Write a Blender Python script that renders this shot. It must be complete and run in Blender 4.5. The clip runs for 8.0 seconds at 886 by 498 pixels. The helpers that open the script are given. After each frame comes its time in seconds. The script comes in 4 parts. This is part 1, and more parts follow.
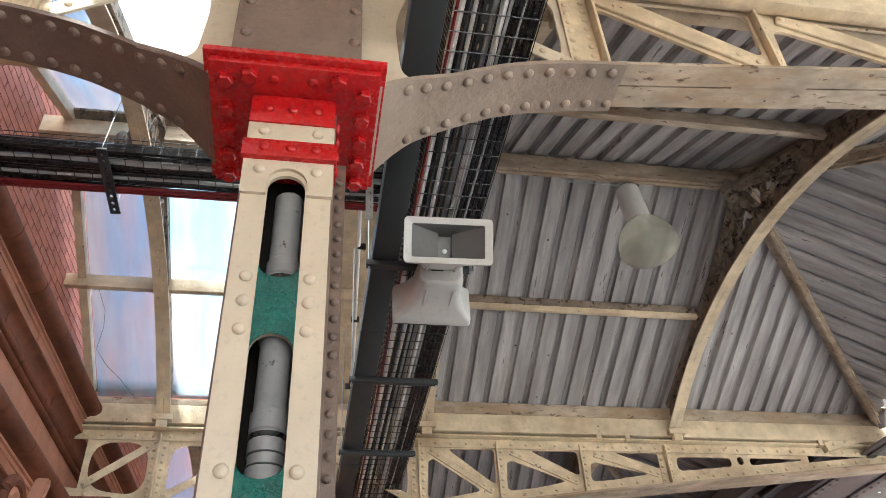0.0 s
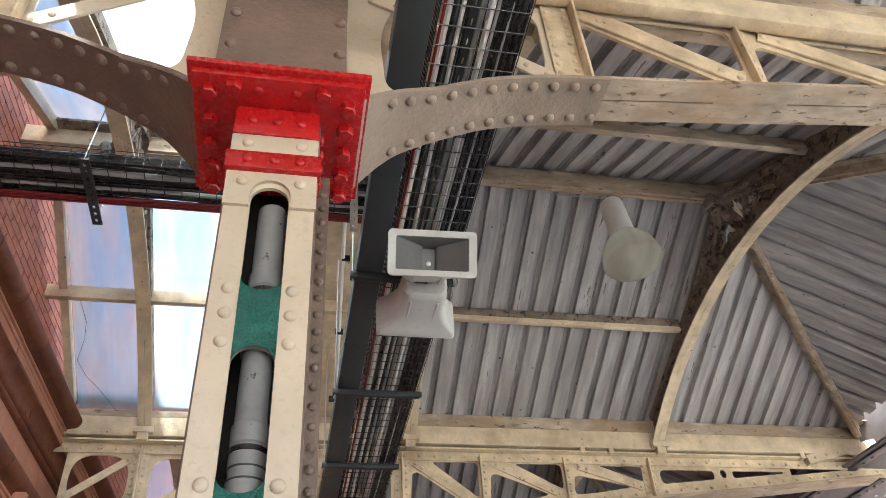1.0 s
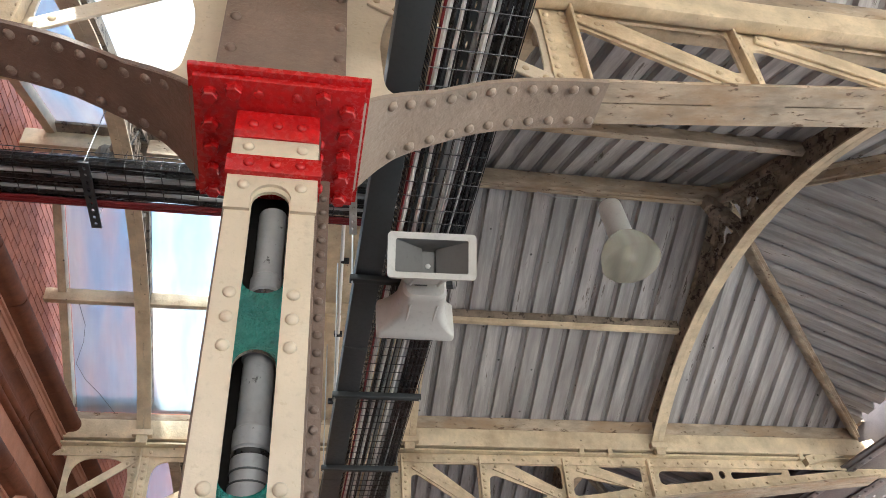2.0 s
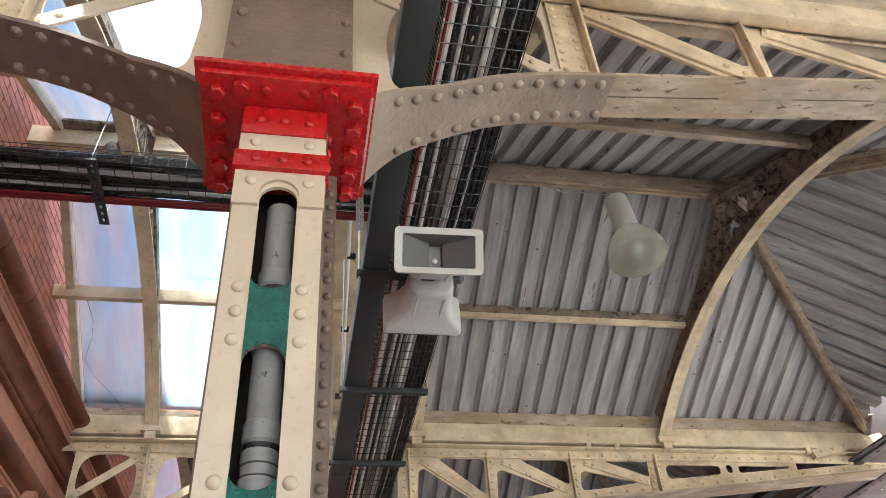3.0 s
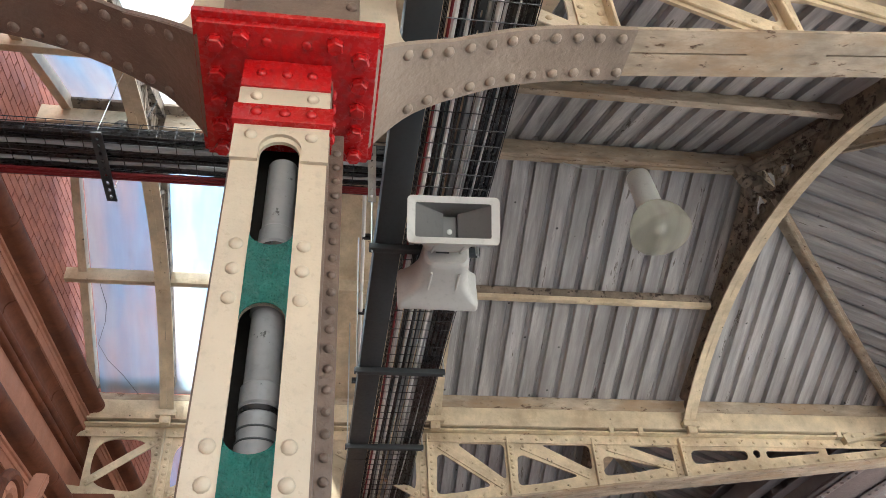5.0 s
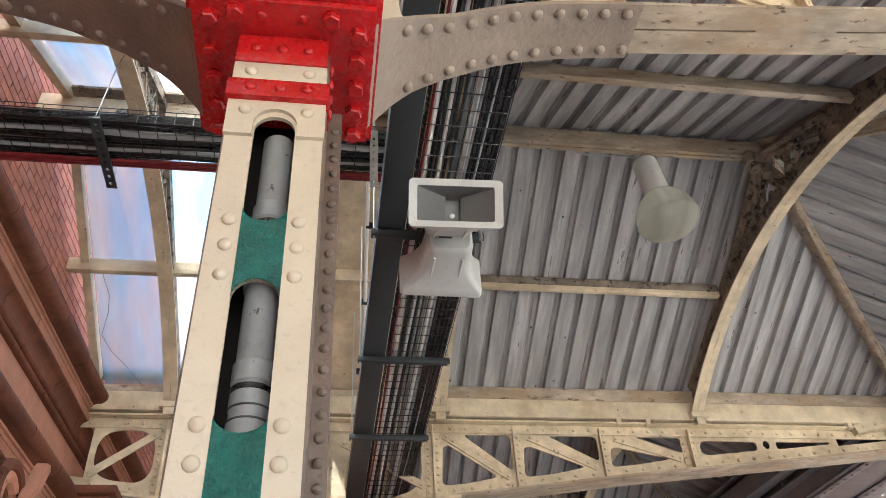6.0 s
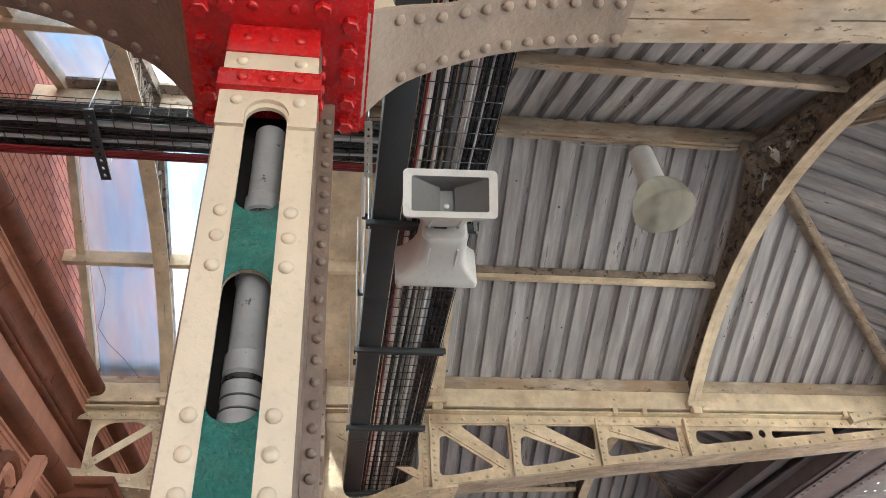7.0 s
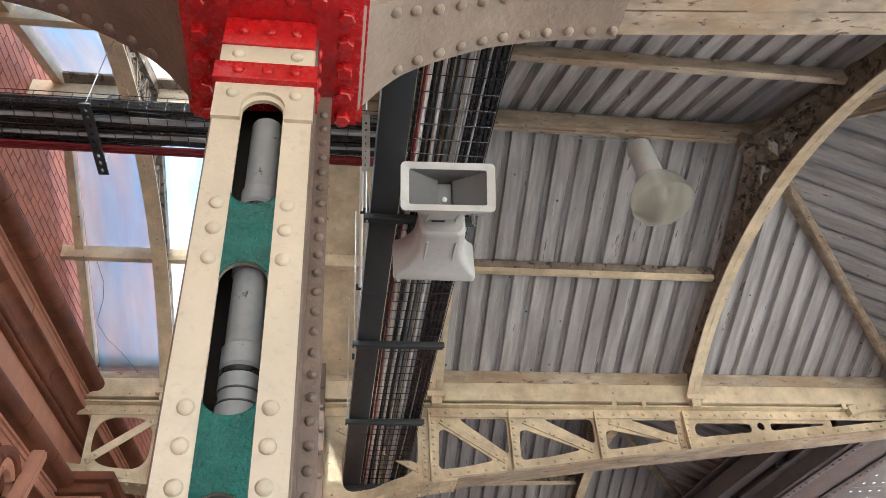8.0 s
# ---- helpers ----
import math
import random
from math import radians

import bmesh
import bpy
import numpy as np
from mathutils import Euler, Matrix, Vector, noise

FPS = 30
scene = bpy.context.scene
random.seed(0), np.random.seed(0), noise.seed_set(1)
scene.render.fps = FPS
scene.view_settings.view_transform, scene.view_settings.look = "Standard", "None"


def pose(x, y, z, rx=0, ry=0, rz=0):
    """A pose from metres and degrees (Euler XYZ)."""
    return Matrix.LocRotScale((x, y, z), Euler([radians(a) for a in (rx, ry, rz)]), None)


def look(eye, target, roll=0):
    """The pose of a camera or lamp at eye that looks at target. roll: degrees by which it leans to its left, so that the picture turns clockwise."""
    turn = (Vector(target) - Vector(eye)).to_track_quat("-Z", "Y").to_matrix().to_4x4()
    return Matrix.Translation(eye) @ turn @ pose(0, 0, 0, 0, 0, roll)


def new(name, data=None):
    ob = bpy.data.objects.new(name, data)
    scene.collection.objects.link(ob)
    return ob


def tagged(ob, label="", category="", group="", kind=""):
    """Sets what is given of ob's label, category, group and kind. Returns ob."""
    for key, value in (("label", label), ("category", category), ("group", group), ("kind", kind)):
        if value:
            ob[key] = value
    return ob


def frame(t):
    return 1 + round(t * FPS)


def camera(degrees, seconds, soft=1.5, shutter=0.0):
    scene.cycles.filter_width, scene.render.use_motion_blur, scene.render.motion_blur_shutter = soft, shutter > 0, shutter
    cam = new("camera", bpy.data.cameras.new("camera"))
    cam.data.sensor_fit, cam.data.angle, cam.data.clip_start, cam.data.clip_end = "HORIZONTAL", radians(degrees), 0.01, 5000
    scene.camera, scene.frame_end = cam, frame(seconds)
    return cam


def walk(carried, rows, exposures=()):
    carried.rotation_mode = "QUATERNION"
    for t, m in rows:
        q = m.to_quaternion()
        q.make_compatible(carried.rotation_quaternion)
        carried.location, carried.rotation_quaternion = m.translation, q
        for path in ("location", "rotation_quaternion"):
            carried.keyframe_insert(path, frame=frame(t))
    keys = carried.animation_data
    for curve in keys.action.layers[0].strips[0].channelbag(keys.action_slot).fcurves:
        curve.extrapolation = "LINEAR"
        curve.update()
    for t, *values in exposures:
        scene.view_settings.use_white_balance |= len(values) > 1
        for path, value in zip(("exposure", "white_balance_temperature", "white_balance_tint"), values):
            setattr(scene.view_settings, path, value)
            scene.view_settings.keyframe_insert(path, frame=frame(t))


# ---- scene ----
cam = camera(57.79, 8.0, soft=0.6)
PATH = [
    (0, pose(0.1025, -1.9903, 1.6000, 129.020, 2.983, -9.334)),
    (0.5, pose(0.1053, -1.9861, 1.6023, 129.535, 3.238, -9.920)),
    (1, pose(0.1085, -1.9949, 1.6003, 129.819, 3.452, -10.304)),
    (1.5, pose(0.1045, -2.0031, 1.6020, 129.963, 3.660, -10.419)),
    (3, pose(0.0902, -2.0021, 1.5948, 129.634, 3.628, -9.864)),
    (3.5, pose(0.0917, -2.0061, 1.5928, 129.471, 3.477, -9.631)),
    (4, pose(0.0908, -2.0071, 1.5918, 129.353, 3.338, -9.278)),
    (4.5, pose(0.1192, -1.9141, 1.6072, 129.286, 3.222, -8.864)),
    (6, pose(0.1874, -1.7258, 1.6044, 128.985, 2.906, -7.887)),
    (6.5, pose(0.1993, -1.7231, 1.6018, 128.640, 3.019, -7.897)),
    (7, pose(0.2042, -1.7253, 1.6022, 128.343, 3.155, -7.863)),
    (7.5, pose(0.2077, -1.7195, 1.5983, 128.085, 3.277, -7.819)),
    (8, pose(0.2112, -1.7203, 1.5957, 127.994, 3.361, -7.769)),
]
walk(cam, PATH, [(0.0, 2.34, 6000, 1), (4.5, 2.34, 6000, 1), (6.0, 2.48, 6000, 1), (8.0, 2.48, 6000, 1)])
# exposure and daylight
world = bpy.data.worlds.new("sky")
scene.world = world
world.use_nodes = True
wn = world.node_tree.nodes
sky = wn.new("ShaderNodeTexSky")
sky.sky_type, sky.sun_disc = "NISHITA", False
sky.sun_elevation, sky.sun_rotation = radians(52.8), radians(198.4)
sky.air_density, sky.dust_density = 1.0, 4.0
wn["Background"].inputs[1].default_value = 0.15
world.node_tree.links.new(sky.outputs[0], wn["Background"].inputs[0])
sun = new("sun", bpy.data.lights.new("sun", "SUN"))
sun.data.energy, sun.data.angle, sun.data.color = 5.0, radians(1.0), (1.0, 0.95, 0.87)
sun.matrix_world = look((0, 0, 30), (6, 18, 5))

# ---- materials ----


def mat(name, color, rough=0.5, metal=0.0, vary=0.12, scale=6.0, bump=0.15, bscale=60.0, wear=None, wear_at=0.68, wear_scale=9.0,
        stain=None, stain_at=0.55, islands=False, spec=0.5, stretch=(1, 1, 1), specks=0.0, flake=0.0, bdist=0.006):
    m = bpy.data.materials.new(name)
    m.use_nodes = True
    n, l = m.node_tree.nodes, m.node_tree.links
    b = n["Principled BSDF"]
    b.inputs["Roughness"].default_value, b.inputs["Metallic"].default_value = rough, metal
    b.inputs["Specular IOR Level"].default_value = spec
    geo = n.new("ShaderNodeNewGeometry")
    info = n.new("ShaderNodeObjectInfo")
    mp = n.new("ShaderNodeMapping")
    mp.inputs["Scale"].default_value = stretch
    l.new(geo.outputs["Position"], mp.inputs["Vector"])

    def noise_at(s, detail=6.0, r=0.6):
        t = n.new("ShaderNodeTexNoise")
        t.inputs["Scale"].default_value, t.inputs["Detail"].default_value, t.inputs["Roughness"].default_value = s, detail, r
        l.new(mp.outputs[0], t.inputs["Vector"])
        return t.outputs["Fac"]

    def ramp(src, lo, hi):
        r = n.new("ShaderNodeMapRange")
        r.inputs["From Min"].default_value, r.inputs["From Max"].default_value = lo, hi
        l.new(src, r.inputs["Value"])
        return r.outputs[0]

    def mixc(fac, a, c):
        x = n.new("ShaderNodeMix")
        x.data_type = "RGBA"
        if isinstance(fac, float):
            x.inputs[0].default_value = fac
        else:
            l.new(fac, x.inputs[0])
        for sock, v in ((x.inputs[6], a), (x.inputs[7], c)):
            if isinstance(v, tuple):
                sock.default_value = (*v, 1)
            else:
                l.new(v, sock)
        return x.outputs[2]
    dark = tuple(c * (1 - vary * 1.6) for c in color)
    light = tuple(min(1, c * (1 + vary)) for c in color)
    col = mixc(ramp(noise_at(scale), 0.3, 0.7), dark, light)
    fine = noise_at(scale * 9, 4)
    col = mixc(ramp(fine, 0.55, 0.9), col, tuple(c * 0.72 for c in color))
    rnd = n.new("ShaderNodeMapRange")
    rnd.inputs["To Min"].default_value, rnd.inputs["To Max"].default_value = 0.0, 0.5 if islands else 0.12
    l.new(geo.outputs["Random Per Island"] if islands == "mesh" else info.outputs["Random"], rnd.inputs["Value"])
    col = mixc(rnd.outputs[0], col, tuple(c * 0.62 for c in color))
    if stain:
        col = mixc(ramp(noise_at(scale * 0.35, 8, 0.7), stain_at, stain_at + 0.2), col, stain)
    if wear:
        edge = ramp(noise_at(wear_scale, 8, 0.72), wear_at, wear_at + 0.03)
        col = mixc(edge, col, wear)
    if specks:
        cells = n.new("ShaderNodeTexVoronoi")
        cells.inputs["Scale"].default_value = specks
        l.new(geo.outputs["Position"], cells.inputs["Vector"])
        dots = ramp(cells.outputs["Distance"], 0.07, 0.04)
        col = mixc(dots, col, tuple(c * 0.16 for c in color))
    l.new(col, b.inputs["Base Color"])
    rr = n.new("ShaderNodeMapRange")
    rr.inputs["To Min"].default_value, rr.inputs["To Max"].default_value = max(0.03, rough - 0.12), min(1, rough + 0.15)
    l.new(fine, rr.inputs["Value"])
    l.new(rr.outputs[0], b.inputs["Roughness"])
    bp = n.new("ShaderNodeBump")
    bp.inputs["Strength"].default_value, bp.inputs["Distance"].default_value = bump, bdist
    height = noise_at(bscale, 5)
    if wear and flake:
        add = n.new("ShaderNodeMath")
        add.operation = "MULTIPLY_ADD"
        add.inputs[1].default_value = -flake
        l.new(edge, add.inputs[0])
        l.new(height, add.inputs[2])
        height = add.outputs[0]
    l.new(height, bp.inputs["Height"])
    l.new(bp.outputs[0], b.inputs["Normal"])
    return m


CREAM = mat("fresh_cream_paint", (0.59, 0.495, 0.38), 0.3, vary=0.06, scale=3, bump=0.5, bscale=45)
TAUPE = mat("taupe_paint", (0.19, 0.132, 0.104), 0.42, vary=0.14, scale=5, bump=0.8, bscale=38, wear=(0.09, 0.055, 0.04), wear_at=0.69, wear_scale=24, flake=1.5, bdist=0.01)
# paler copy of the taupe: the right bracket's stronger light is in its colour
TAUPE_LIT = mat("taupe_lit_paint", (0.32, 0.25, 0.198), 0.42, vary=0.12, scale=5, bump=0.7, bscale=38, wear=(0.20, 0.125, 0.08), wear_at=0.70, wear_scale=20, flake=1.2, bdist=0.008)
OLDCREAM = mat("old_cream_paint", (0.68, 0.55, 0.375), 0.5, vary=0.2, scale=5, bump=0.7, bscale=40, wear=(0.19, 0.115, 0.07), wear_at=0.65,
               wear_scale=14, stain=(0.40, 0.29, 0.18), stain_at=0.5, specks=7.0, flake=1.2)
PEEL = mat("peeling_stone_paint", (0.46, 0.37, 0.275), 0.6, vary=0.28, scale=9, bump=1.0, bscale=30, wear=(0.19, 0.12, 0.075), wear_at=0.60,
           wear_scale=20, stain=(0.36, 0.24, 0.14), stain_at=0.48, specks=9.0, flake=1.8, stretch=(0.45, 1.3, 1.3))
SOOT = mat("sooty_paint", (0.27, 0.21, 0.16), 0.75, vary=0.3, scale=9, bump=0.9, bscale=40, wear=(0.07, 0.05, 0.038), wear_at=0.55, wear_scale=14, specks=14.0, flake=1.2)
RED = mat("red_gloss_paint", (0.44, 0.007, 0.009), 0.25, vary=0.08, scale=6, bump=0.5, bscale=40)
TEAL = mat("green_gloss_paint", (0.018, 0.19, 0.155), 0.12, vary=0.2, scale=9, bump=1.0, bscale=95, spec=0.9, bdist=0.03)
PIPE = mat("grey_pipe", (0.24, 0.24, 0.25), 0.45, vary=0.12, scale=7, bump=0.1, wear=(0.05, 0.05, 0.05), wear_at=0.64, wear_scale=18, stain=(0.22, 0.22, 0.22))
BLACK = mat("cavity_shade", (0.025, 0.022, 0.02), 0.8)
SHEET = mat("weathered_metal_sheet", (0.48, 0.455, 0.445), 0.5, metal=0.1, vary=0.3, scale=2.2, bump=0.1, stain=(0.27, 0.245, 0.235), stain_at=0.46,
            wear=(0.15, 0.125, 0.11), wear_at=0.62, wear_scale=2.2, islands=True, stretch=(7, 0.7, 0.7), specks=5.0)
SHEET_END = mat("weathered_metal_end_sheet", (0.48, 0.455, 0.445), 0.5, metal=0.1, vary=0.3, scale=2.2, bump=0.1, stain=(0.27, 0.245, 0.235), stain_at=0.46,
                wear=(0.15, 0.125, 0.11), wear_at=0.62, wear_scale=2.2, islands=True, stretch=(0.7, 7, 0.7), specks=5.0)
BRICK = mat("red_brick", (0.46, 0.165, 0.10), 0.8, vary=0.2, scale=9, bump=0.5, bscale=80, islands=True, stain=(0.5, 0.26, 0.22), stain_at=0.58)
MORTAR = mat("dark_mortar", (0.11, 0.06, 0.05), 0.9, vary=0.2)
TERRA = mat("terracotta", (0.16, 0.053, 0.027), 0.7, spec=0.25, vary=0.25, scale=5, bump=0.25, bscale=50, stain=(0.075, 0.03, 0.02), stain_at=0.5, islands=True)
PINK = mat("pink_terracotta", (0.44, 0.20, 0.13), 0.7, spec=0.3, vary=0.16, scale=6, bump=0.25, stain=(0.36, 0.2, 0.15), stain_at=0.55, islands=True)
CHANNEL = mat("dark_grey_channel", (0.035, 0.04, 0.044), 0.5, vary=0.06, scale=5, bump=0.05)
CABLE = mat("black_cable", (0.012, 0.012, 0.013), 0.28, vary=0.1, bump=0.05)
CABLEG = mat("grey_cable", (0.45, 0.46, 0.47), 0.35, vary=0.1, bump=0.05)
CABLER = mat("red_cable", (0.20, 0.012, 0.016), 0.45, vary=0.1, bump=0.05)
GALV = mat("galvanised_steel", (0.55, 0.56, 0.56), 0.35, metal=0.85, vary=0.12, scale=20, bump=0.1)
WIRE = mat("black_wire", (0.06, 0.06, 0.065), 0.28, metal=0.8, bump=0.02)
SPEAKER = mat("pale_grey_plastic", (0.56, 0.55, 0.53), 0.4, vary=0.04, scale=4, bump=0.06)
HORN = mat("mid_grey_horn", (0.15, 0.147, 0.145), 0.4, vary=0.05, scale=4, bump=0.05)
WHITE = mat("white_enamel", (0.78, 0.77, 0.74), 0.35, vary=0.04, scale=5, bump=0.05)
FLOOR = mat("platform_concrete", (0.42, 0.395, 0.365), 0.8, vary=0.15, scale=1.5, bump=0.3)


def glassy(name, color, rough, alpha_mix, second=None):
    m = bpy.data.materials.new(name)
    m.use_nodes = True
    n, l = m.node_tree.nodes, m.node_tree.links
    out = n["Material Output"]
    b = n["Principled BSDF"]
    b.inputs["Base Color"].default_value = (*color, 1)
    b.inputs["Roughness"].default_value = rough
    tr = n.new("ShaderNodeBsdfTransparent")
    tl = n.new("ShaderNodeBsdfTranslucent")
    tl.inputs[0].default_value = (*color, 1)
    mx, mx2 = n.new("ShaderNodeMixShader"), n.new("ShaderNodeMixShader")
    geo, tx, mr = n.new("ShaderNodeNewGeometry"), n.new("ShaderNodeTexNoise"), n.new("ShaderNodeMapRange")
    mp = n.new("ShaderNodeMapping")
    mp.inputs["Scale"].default_value = (3.0, 0.5, 0.5)
    tx.inputs["Scale"].default_value, tx.inputs["Detail"].default_value = 1.6, 6
    mr.inputs["From Min"].default_value, mr.inputs["From Max"].default_value = 0.35, 0.7
    mr.inputs["To Min"].default_value, mr.inputs["To Max"].default_value = alpha_mix - 0.2, min(1.0, alpha_mix + 0.2)
    l.new(geo.outputs["Position"], mp.inputs["Vector"])
    l.new(mp.outputs[0], tx.inputs["Vector"])
    l.new(tx.outputs["Fac"], mr.inputs["Value"])
    l.new(mr.outputs[0], mx.inputs[0])
    l.new(tr.outputs[0], mx.inputs[1])
    l.new(tl.outputs[0], mx.inputs[2])
    if second:
        tint, streak, band = n.new("ShaderNodeMix"), n.new("ShaderNodeTexNoise"), n.new("ShaderNodeMapRange")
        tint.data_type = "RGBA"
        streak.inputs["Scale"].default_value, streak.inputs["Detail"].default_value = 0.9, 4
        band.inputs["From Min"].default_value, band.inputs["From Max"].default_value = 0.42, 0.62
        l.new(mp.outputs[0], streak.inputs["Vector"])
        l.new(streak.outputs["Fac"], band.inputs["Value"])
        l.new(band.outputs[0], tint.inputs[0])
        tint.inputs[6].default_value, tint.inputs[7].default_value = (*color, 1), (*second, 1)
        l.new(tint.outputs[2], tl.inputs[0])
    mx2.inputs[0].default_value = 0.12
    l.new(mx.outputs[0], mx2.inputs[1])
    l.new(b.outputs[0], mx2.inputs[2])
    l.new(mx2.outputs[0], out.inputs["Surface"])
    return m


PANE = glassy("milky_roof_glass", (0.54, 0.53, 0.53), 0.15, 0.60, (0.30, 0.46, 0.60))
DOME = glassy("prismatic_lamp_glass", (0.62, 0.61, 0.52), 0.05, 0.55)

# ---- mesh helpers ----


def smooth_by_angle(me, deg=35):
    me.shade_smooth()
    me.set_sharp_from_angle(angle=radians(deg))


def mesh_of(name, bm, material, smooth=True):
    me = bpy.data.meshes.new(name)
    bmesh.ops.recalc_face_normals(bm, faces=bm.faces)
    bm.to_mesh(me)
    bm.free()
    for m in (material if isinstance(material, (list, tuple)) else [material]):
        me.materials.append(m)
    if smooth:
        smooth_by_angle(me)
    return me


def part(name, bm, material, parent=None, label="", m=None):
    ob = new(name, mesh_of(name, bm, material))
    if m is not None:
        ob.matrix_basis = m
    if parent is not None:
        ob.parent = parent
    return tagged(ob, label)


def thing(name, at, label, category, group="", kind=""):
    e = new(name)
    e.location = at
    e.empty_display_size = 0.1
    return tagged(e, label, category, group, kind)


def under(name, bm, material, parent, label=""):
    """A part whose mesh is given in world metres."""
    p = parent
    off = Vector((0, 0, 0))
    while p is not None:
        off += p.location
        p = p.parent
    bmesh.ops.translate(bm, verts=bm.verts, vec=-off)
    return part(name, bm, material, parent, label)


def repeat(name, me, parent, mats):
    off = Vector((0, 0, 0))
    p = parent
    while p is not None:
        off += p.location
        p = p.parent
    back = Matrix.Translation(-off)
    for m in mats:
        ob = new(name, me)
        ob.parent = parent
        ob.matrix_basis = back @ m


def box(bm, x0, x1, y0, y1, z0, z1, bevel=0.0):
    r = bmesh.ops.create_cube(bm, size=1.0)
    vs = r["verts"]
    for v in vs:
        v.co = Vector((x0 + (v.co.x + 0.5) * (x1 - x0), y0 + (v.co.y + 0.5) * (y1 - y0), z0 + (v.co.z + 0.5) * (z1 - z0)))
    if bevel:
        es = list({e for v in vs for e in v.link_edges})
        bmesh.ops.bevel(bm, geom=es, offset=bevel, segments=2, affect="EDGES", profile=0.5)
    return bm


def boxed(*a, bevel=0.004):
    return box(bmesh.new(), *a, bevel=bevel)


def bar(bm, a, b, w, h, up=(0, 0, 1)):
    """A rectangular bar from a to b, w across and h along up."""
    a, b, up = Vector(a), Vector(b), Vector(up)
    d = (b - a).normalized()
    s = d.cross(up).normalized()
    u = s.cross(d).normalized()
    vs = [bm.verts.new(p + s * i * w / 2 + u * j * h / 2) for p in (a, b) for i, j in ((-1, -1), (1, -1), (1, 1), (-1, 1))]
    for f in ((0, 1, 2, 3), (7, 6, 5, 4), (0, 4, 5, 1), (1, 5, 6, 2), (2, 6, 7, 3), (3, 7, 4, 0)):
        bm.faces.new([vs[i] for i in f])
    return bm


def sweep(bm, path, section, closed_ends=True):
    """Sweeps a closed section, given as (side, up) offsets with their own frame per point."""
    rings = []
    for p, side, up in path:
        rings.append([bm.verts.new(Vector(p) + Vector(side) * a + Vector(up) * b) for a, b in section])
    k = len(section)
    for r0, r1 in zip(rings, rings[1:]):
        for i in range(k):
            bm.faces.new((r0[i], r0[(i + 1) % k], r1[(i + 1) % k], r1[i]))
    if closed_ends:
        bm.faces.new(rings[0][::-1])
        bm.faces.new(rings[-1])
    return bm


def tube(bm, pts, r, seg=8):
    pts = [Vector(p) for p in pts]
    path = []
    for i, p in enumerate(pts):
        d = (pts[min(i + 1, len(pts) - 1)] - pts[max(i - 1, 0)]).normalized()
        ref = Vector((0, 0, 1)) if abs(d.z) < 0.9 else Vector((1, 0, 0))
        s = d.cross(ref).normalized()
        path.append((p, s, s.cross(d)))
    return sweep(bm, path, [(r * math.cos(2 * math.pi * i / seg), r * math.sin(2 * math.pi * i / seg)) for i in range(seg)])


def lathe(bm, profile, seg=32, centre=(0, 0, 0)):
    c = Vector(centre)
    rings = []
    for r, z in profile:
        if r < 1e-5:
            rings.append([bm.verts.new(c + Vector((0, 0, z)))])
        else:
            rings.append([bm.verts.new(c + Vector((r * math.cos(2 * math.pi * i / seg), r * math.sin(2 * math.pi * i / seg), z))) for i in range(seg)])
    for a, b in zip(rings, rings[1:]):
        for i in range(seg):
            j = (i + 1) % seg
            if len(a) == 1 and len(b) == 1:
                continue
            if len(a) == 1:
                bm.faces.new((a[0], b[j], b[i]))
            elif len(b) == 1:
                bm.faces.new((a[i], a[j], b[0]))
            else:
                bm.faces.new((a[i], a[j], b[j], b[i]))
    return bm


def rounded(poly, r, seg=5):
    """A polygon (list of 2D points) with its corners rounded."""
    out = []
    k = len(poly)
    for i in range(k):
        p, a, b = Vector(poly[i]), Vector(poly[i - 1]), Vector(poly[(i + 1) % k])
        u, v = (a - p), (b - p)
        rr = min(r, u.length * 0.45, v.length * 0.45)
        s, e = p + u.normalized() * rr, p + v.normalized() * rr
        for j in range(seg + 1):
            t = j / seg
            out.append(tuple(s * (1 - t) ** 2 + p * 2 * t * (1 - t) + e * t ** 2))
    return out


def plate(outline, holes, y0, y1):
    """A plate in the xz plane with holes, from y0 to y1."""
    bm = bmesh.new()
    edges = []
    for loop in [outline, *holes]:
        vs = [bm.verts.new((p[0], y0, p[1])) for p in loop]
        edges += [bm.edges.new((vs[i], vs[(i + 1) % len(vs)])) for i in range(len(vs))]
    bmesh.ops.triangle_fill(bm, use_beauty=True, use_dissolve=False, edges=edges)
    r = bmesh.ops.extrude_face_region(bm, geom=list(bm.faces))
    bmesh.ops.translate(bm, verts=[v for v in r["geom"] if isinstance(v, bmesh.types.BMVert)], vec=(0, y1 - y0, 0))
    return bm


def rivet_mesh(name, r, material, h=0.62):
    bm = bmesh.new()
    lathe(bm, [(r, 0), (r * 0.97, r * h * 0.35), (r * 0.78, r * h * 0.72), (r * 0.42, r * h * 0.96), (0, r * h)], 10)
    return mesh_of(name, bm, material)


def hexbolt_mesh(name, r, material):
    bm = bmesh.new()
    lathe(bm, [(r * 1.15, 0), (r * 1.15, r * 0.15), (r * 1.0, r * 0.16), (r, r * 0.85), (r * 0.85, r), (0, r)], 6)
    return mesh_of(name, bm, material)


FRONT = pose(0, 0, 0, 90, 0, 0)     # an outward z axis turned to -y
DOWN = pose(0, 0, 0, 180, 0, 0)
RIGHT = pose(0, 0, 0, 0, 90, 0)


def at(x, y, z, turn):
    return Matrix.Translation((x, y, z)) @ turn


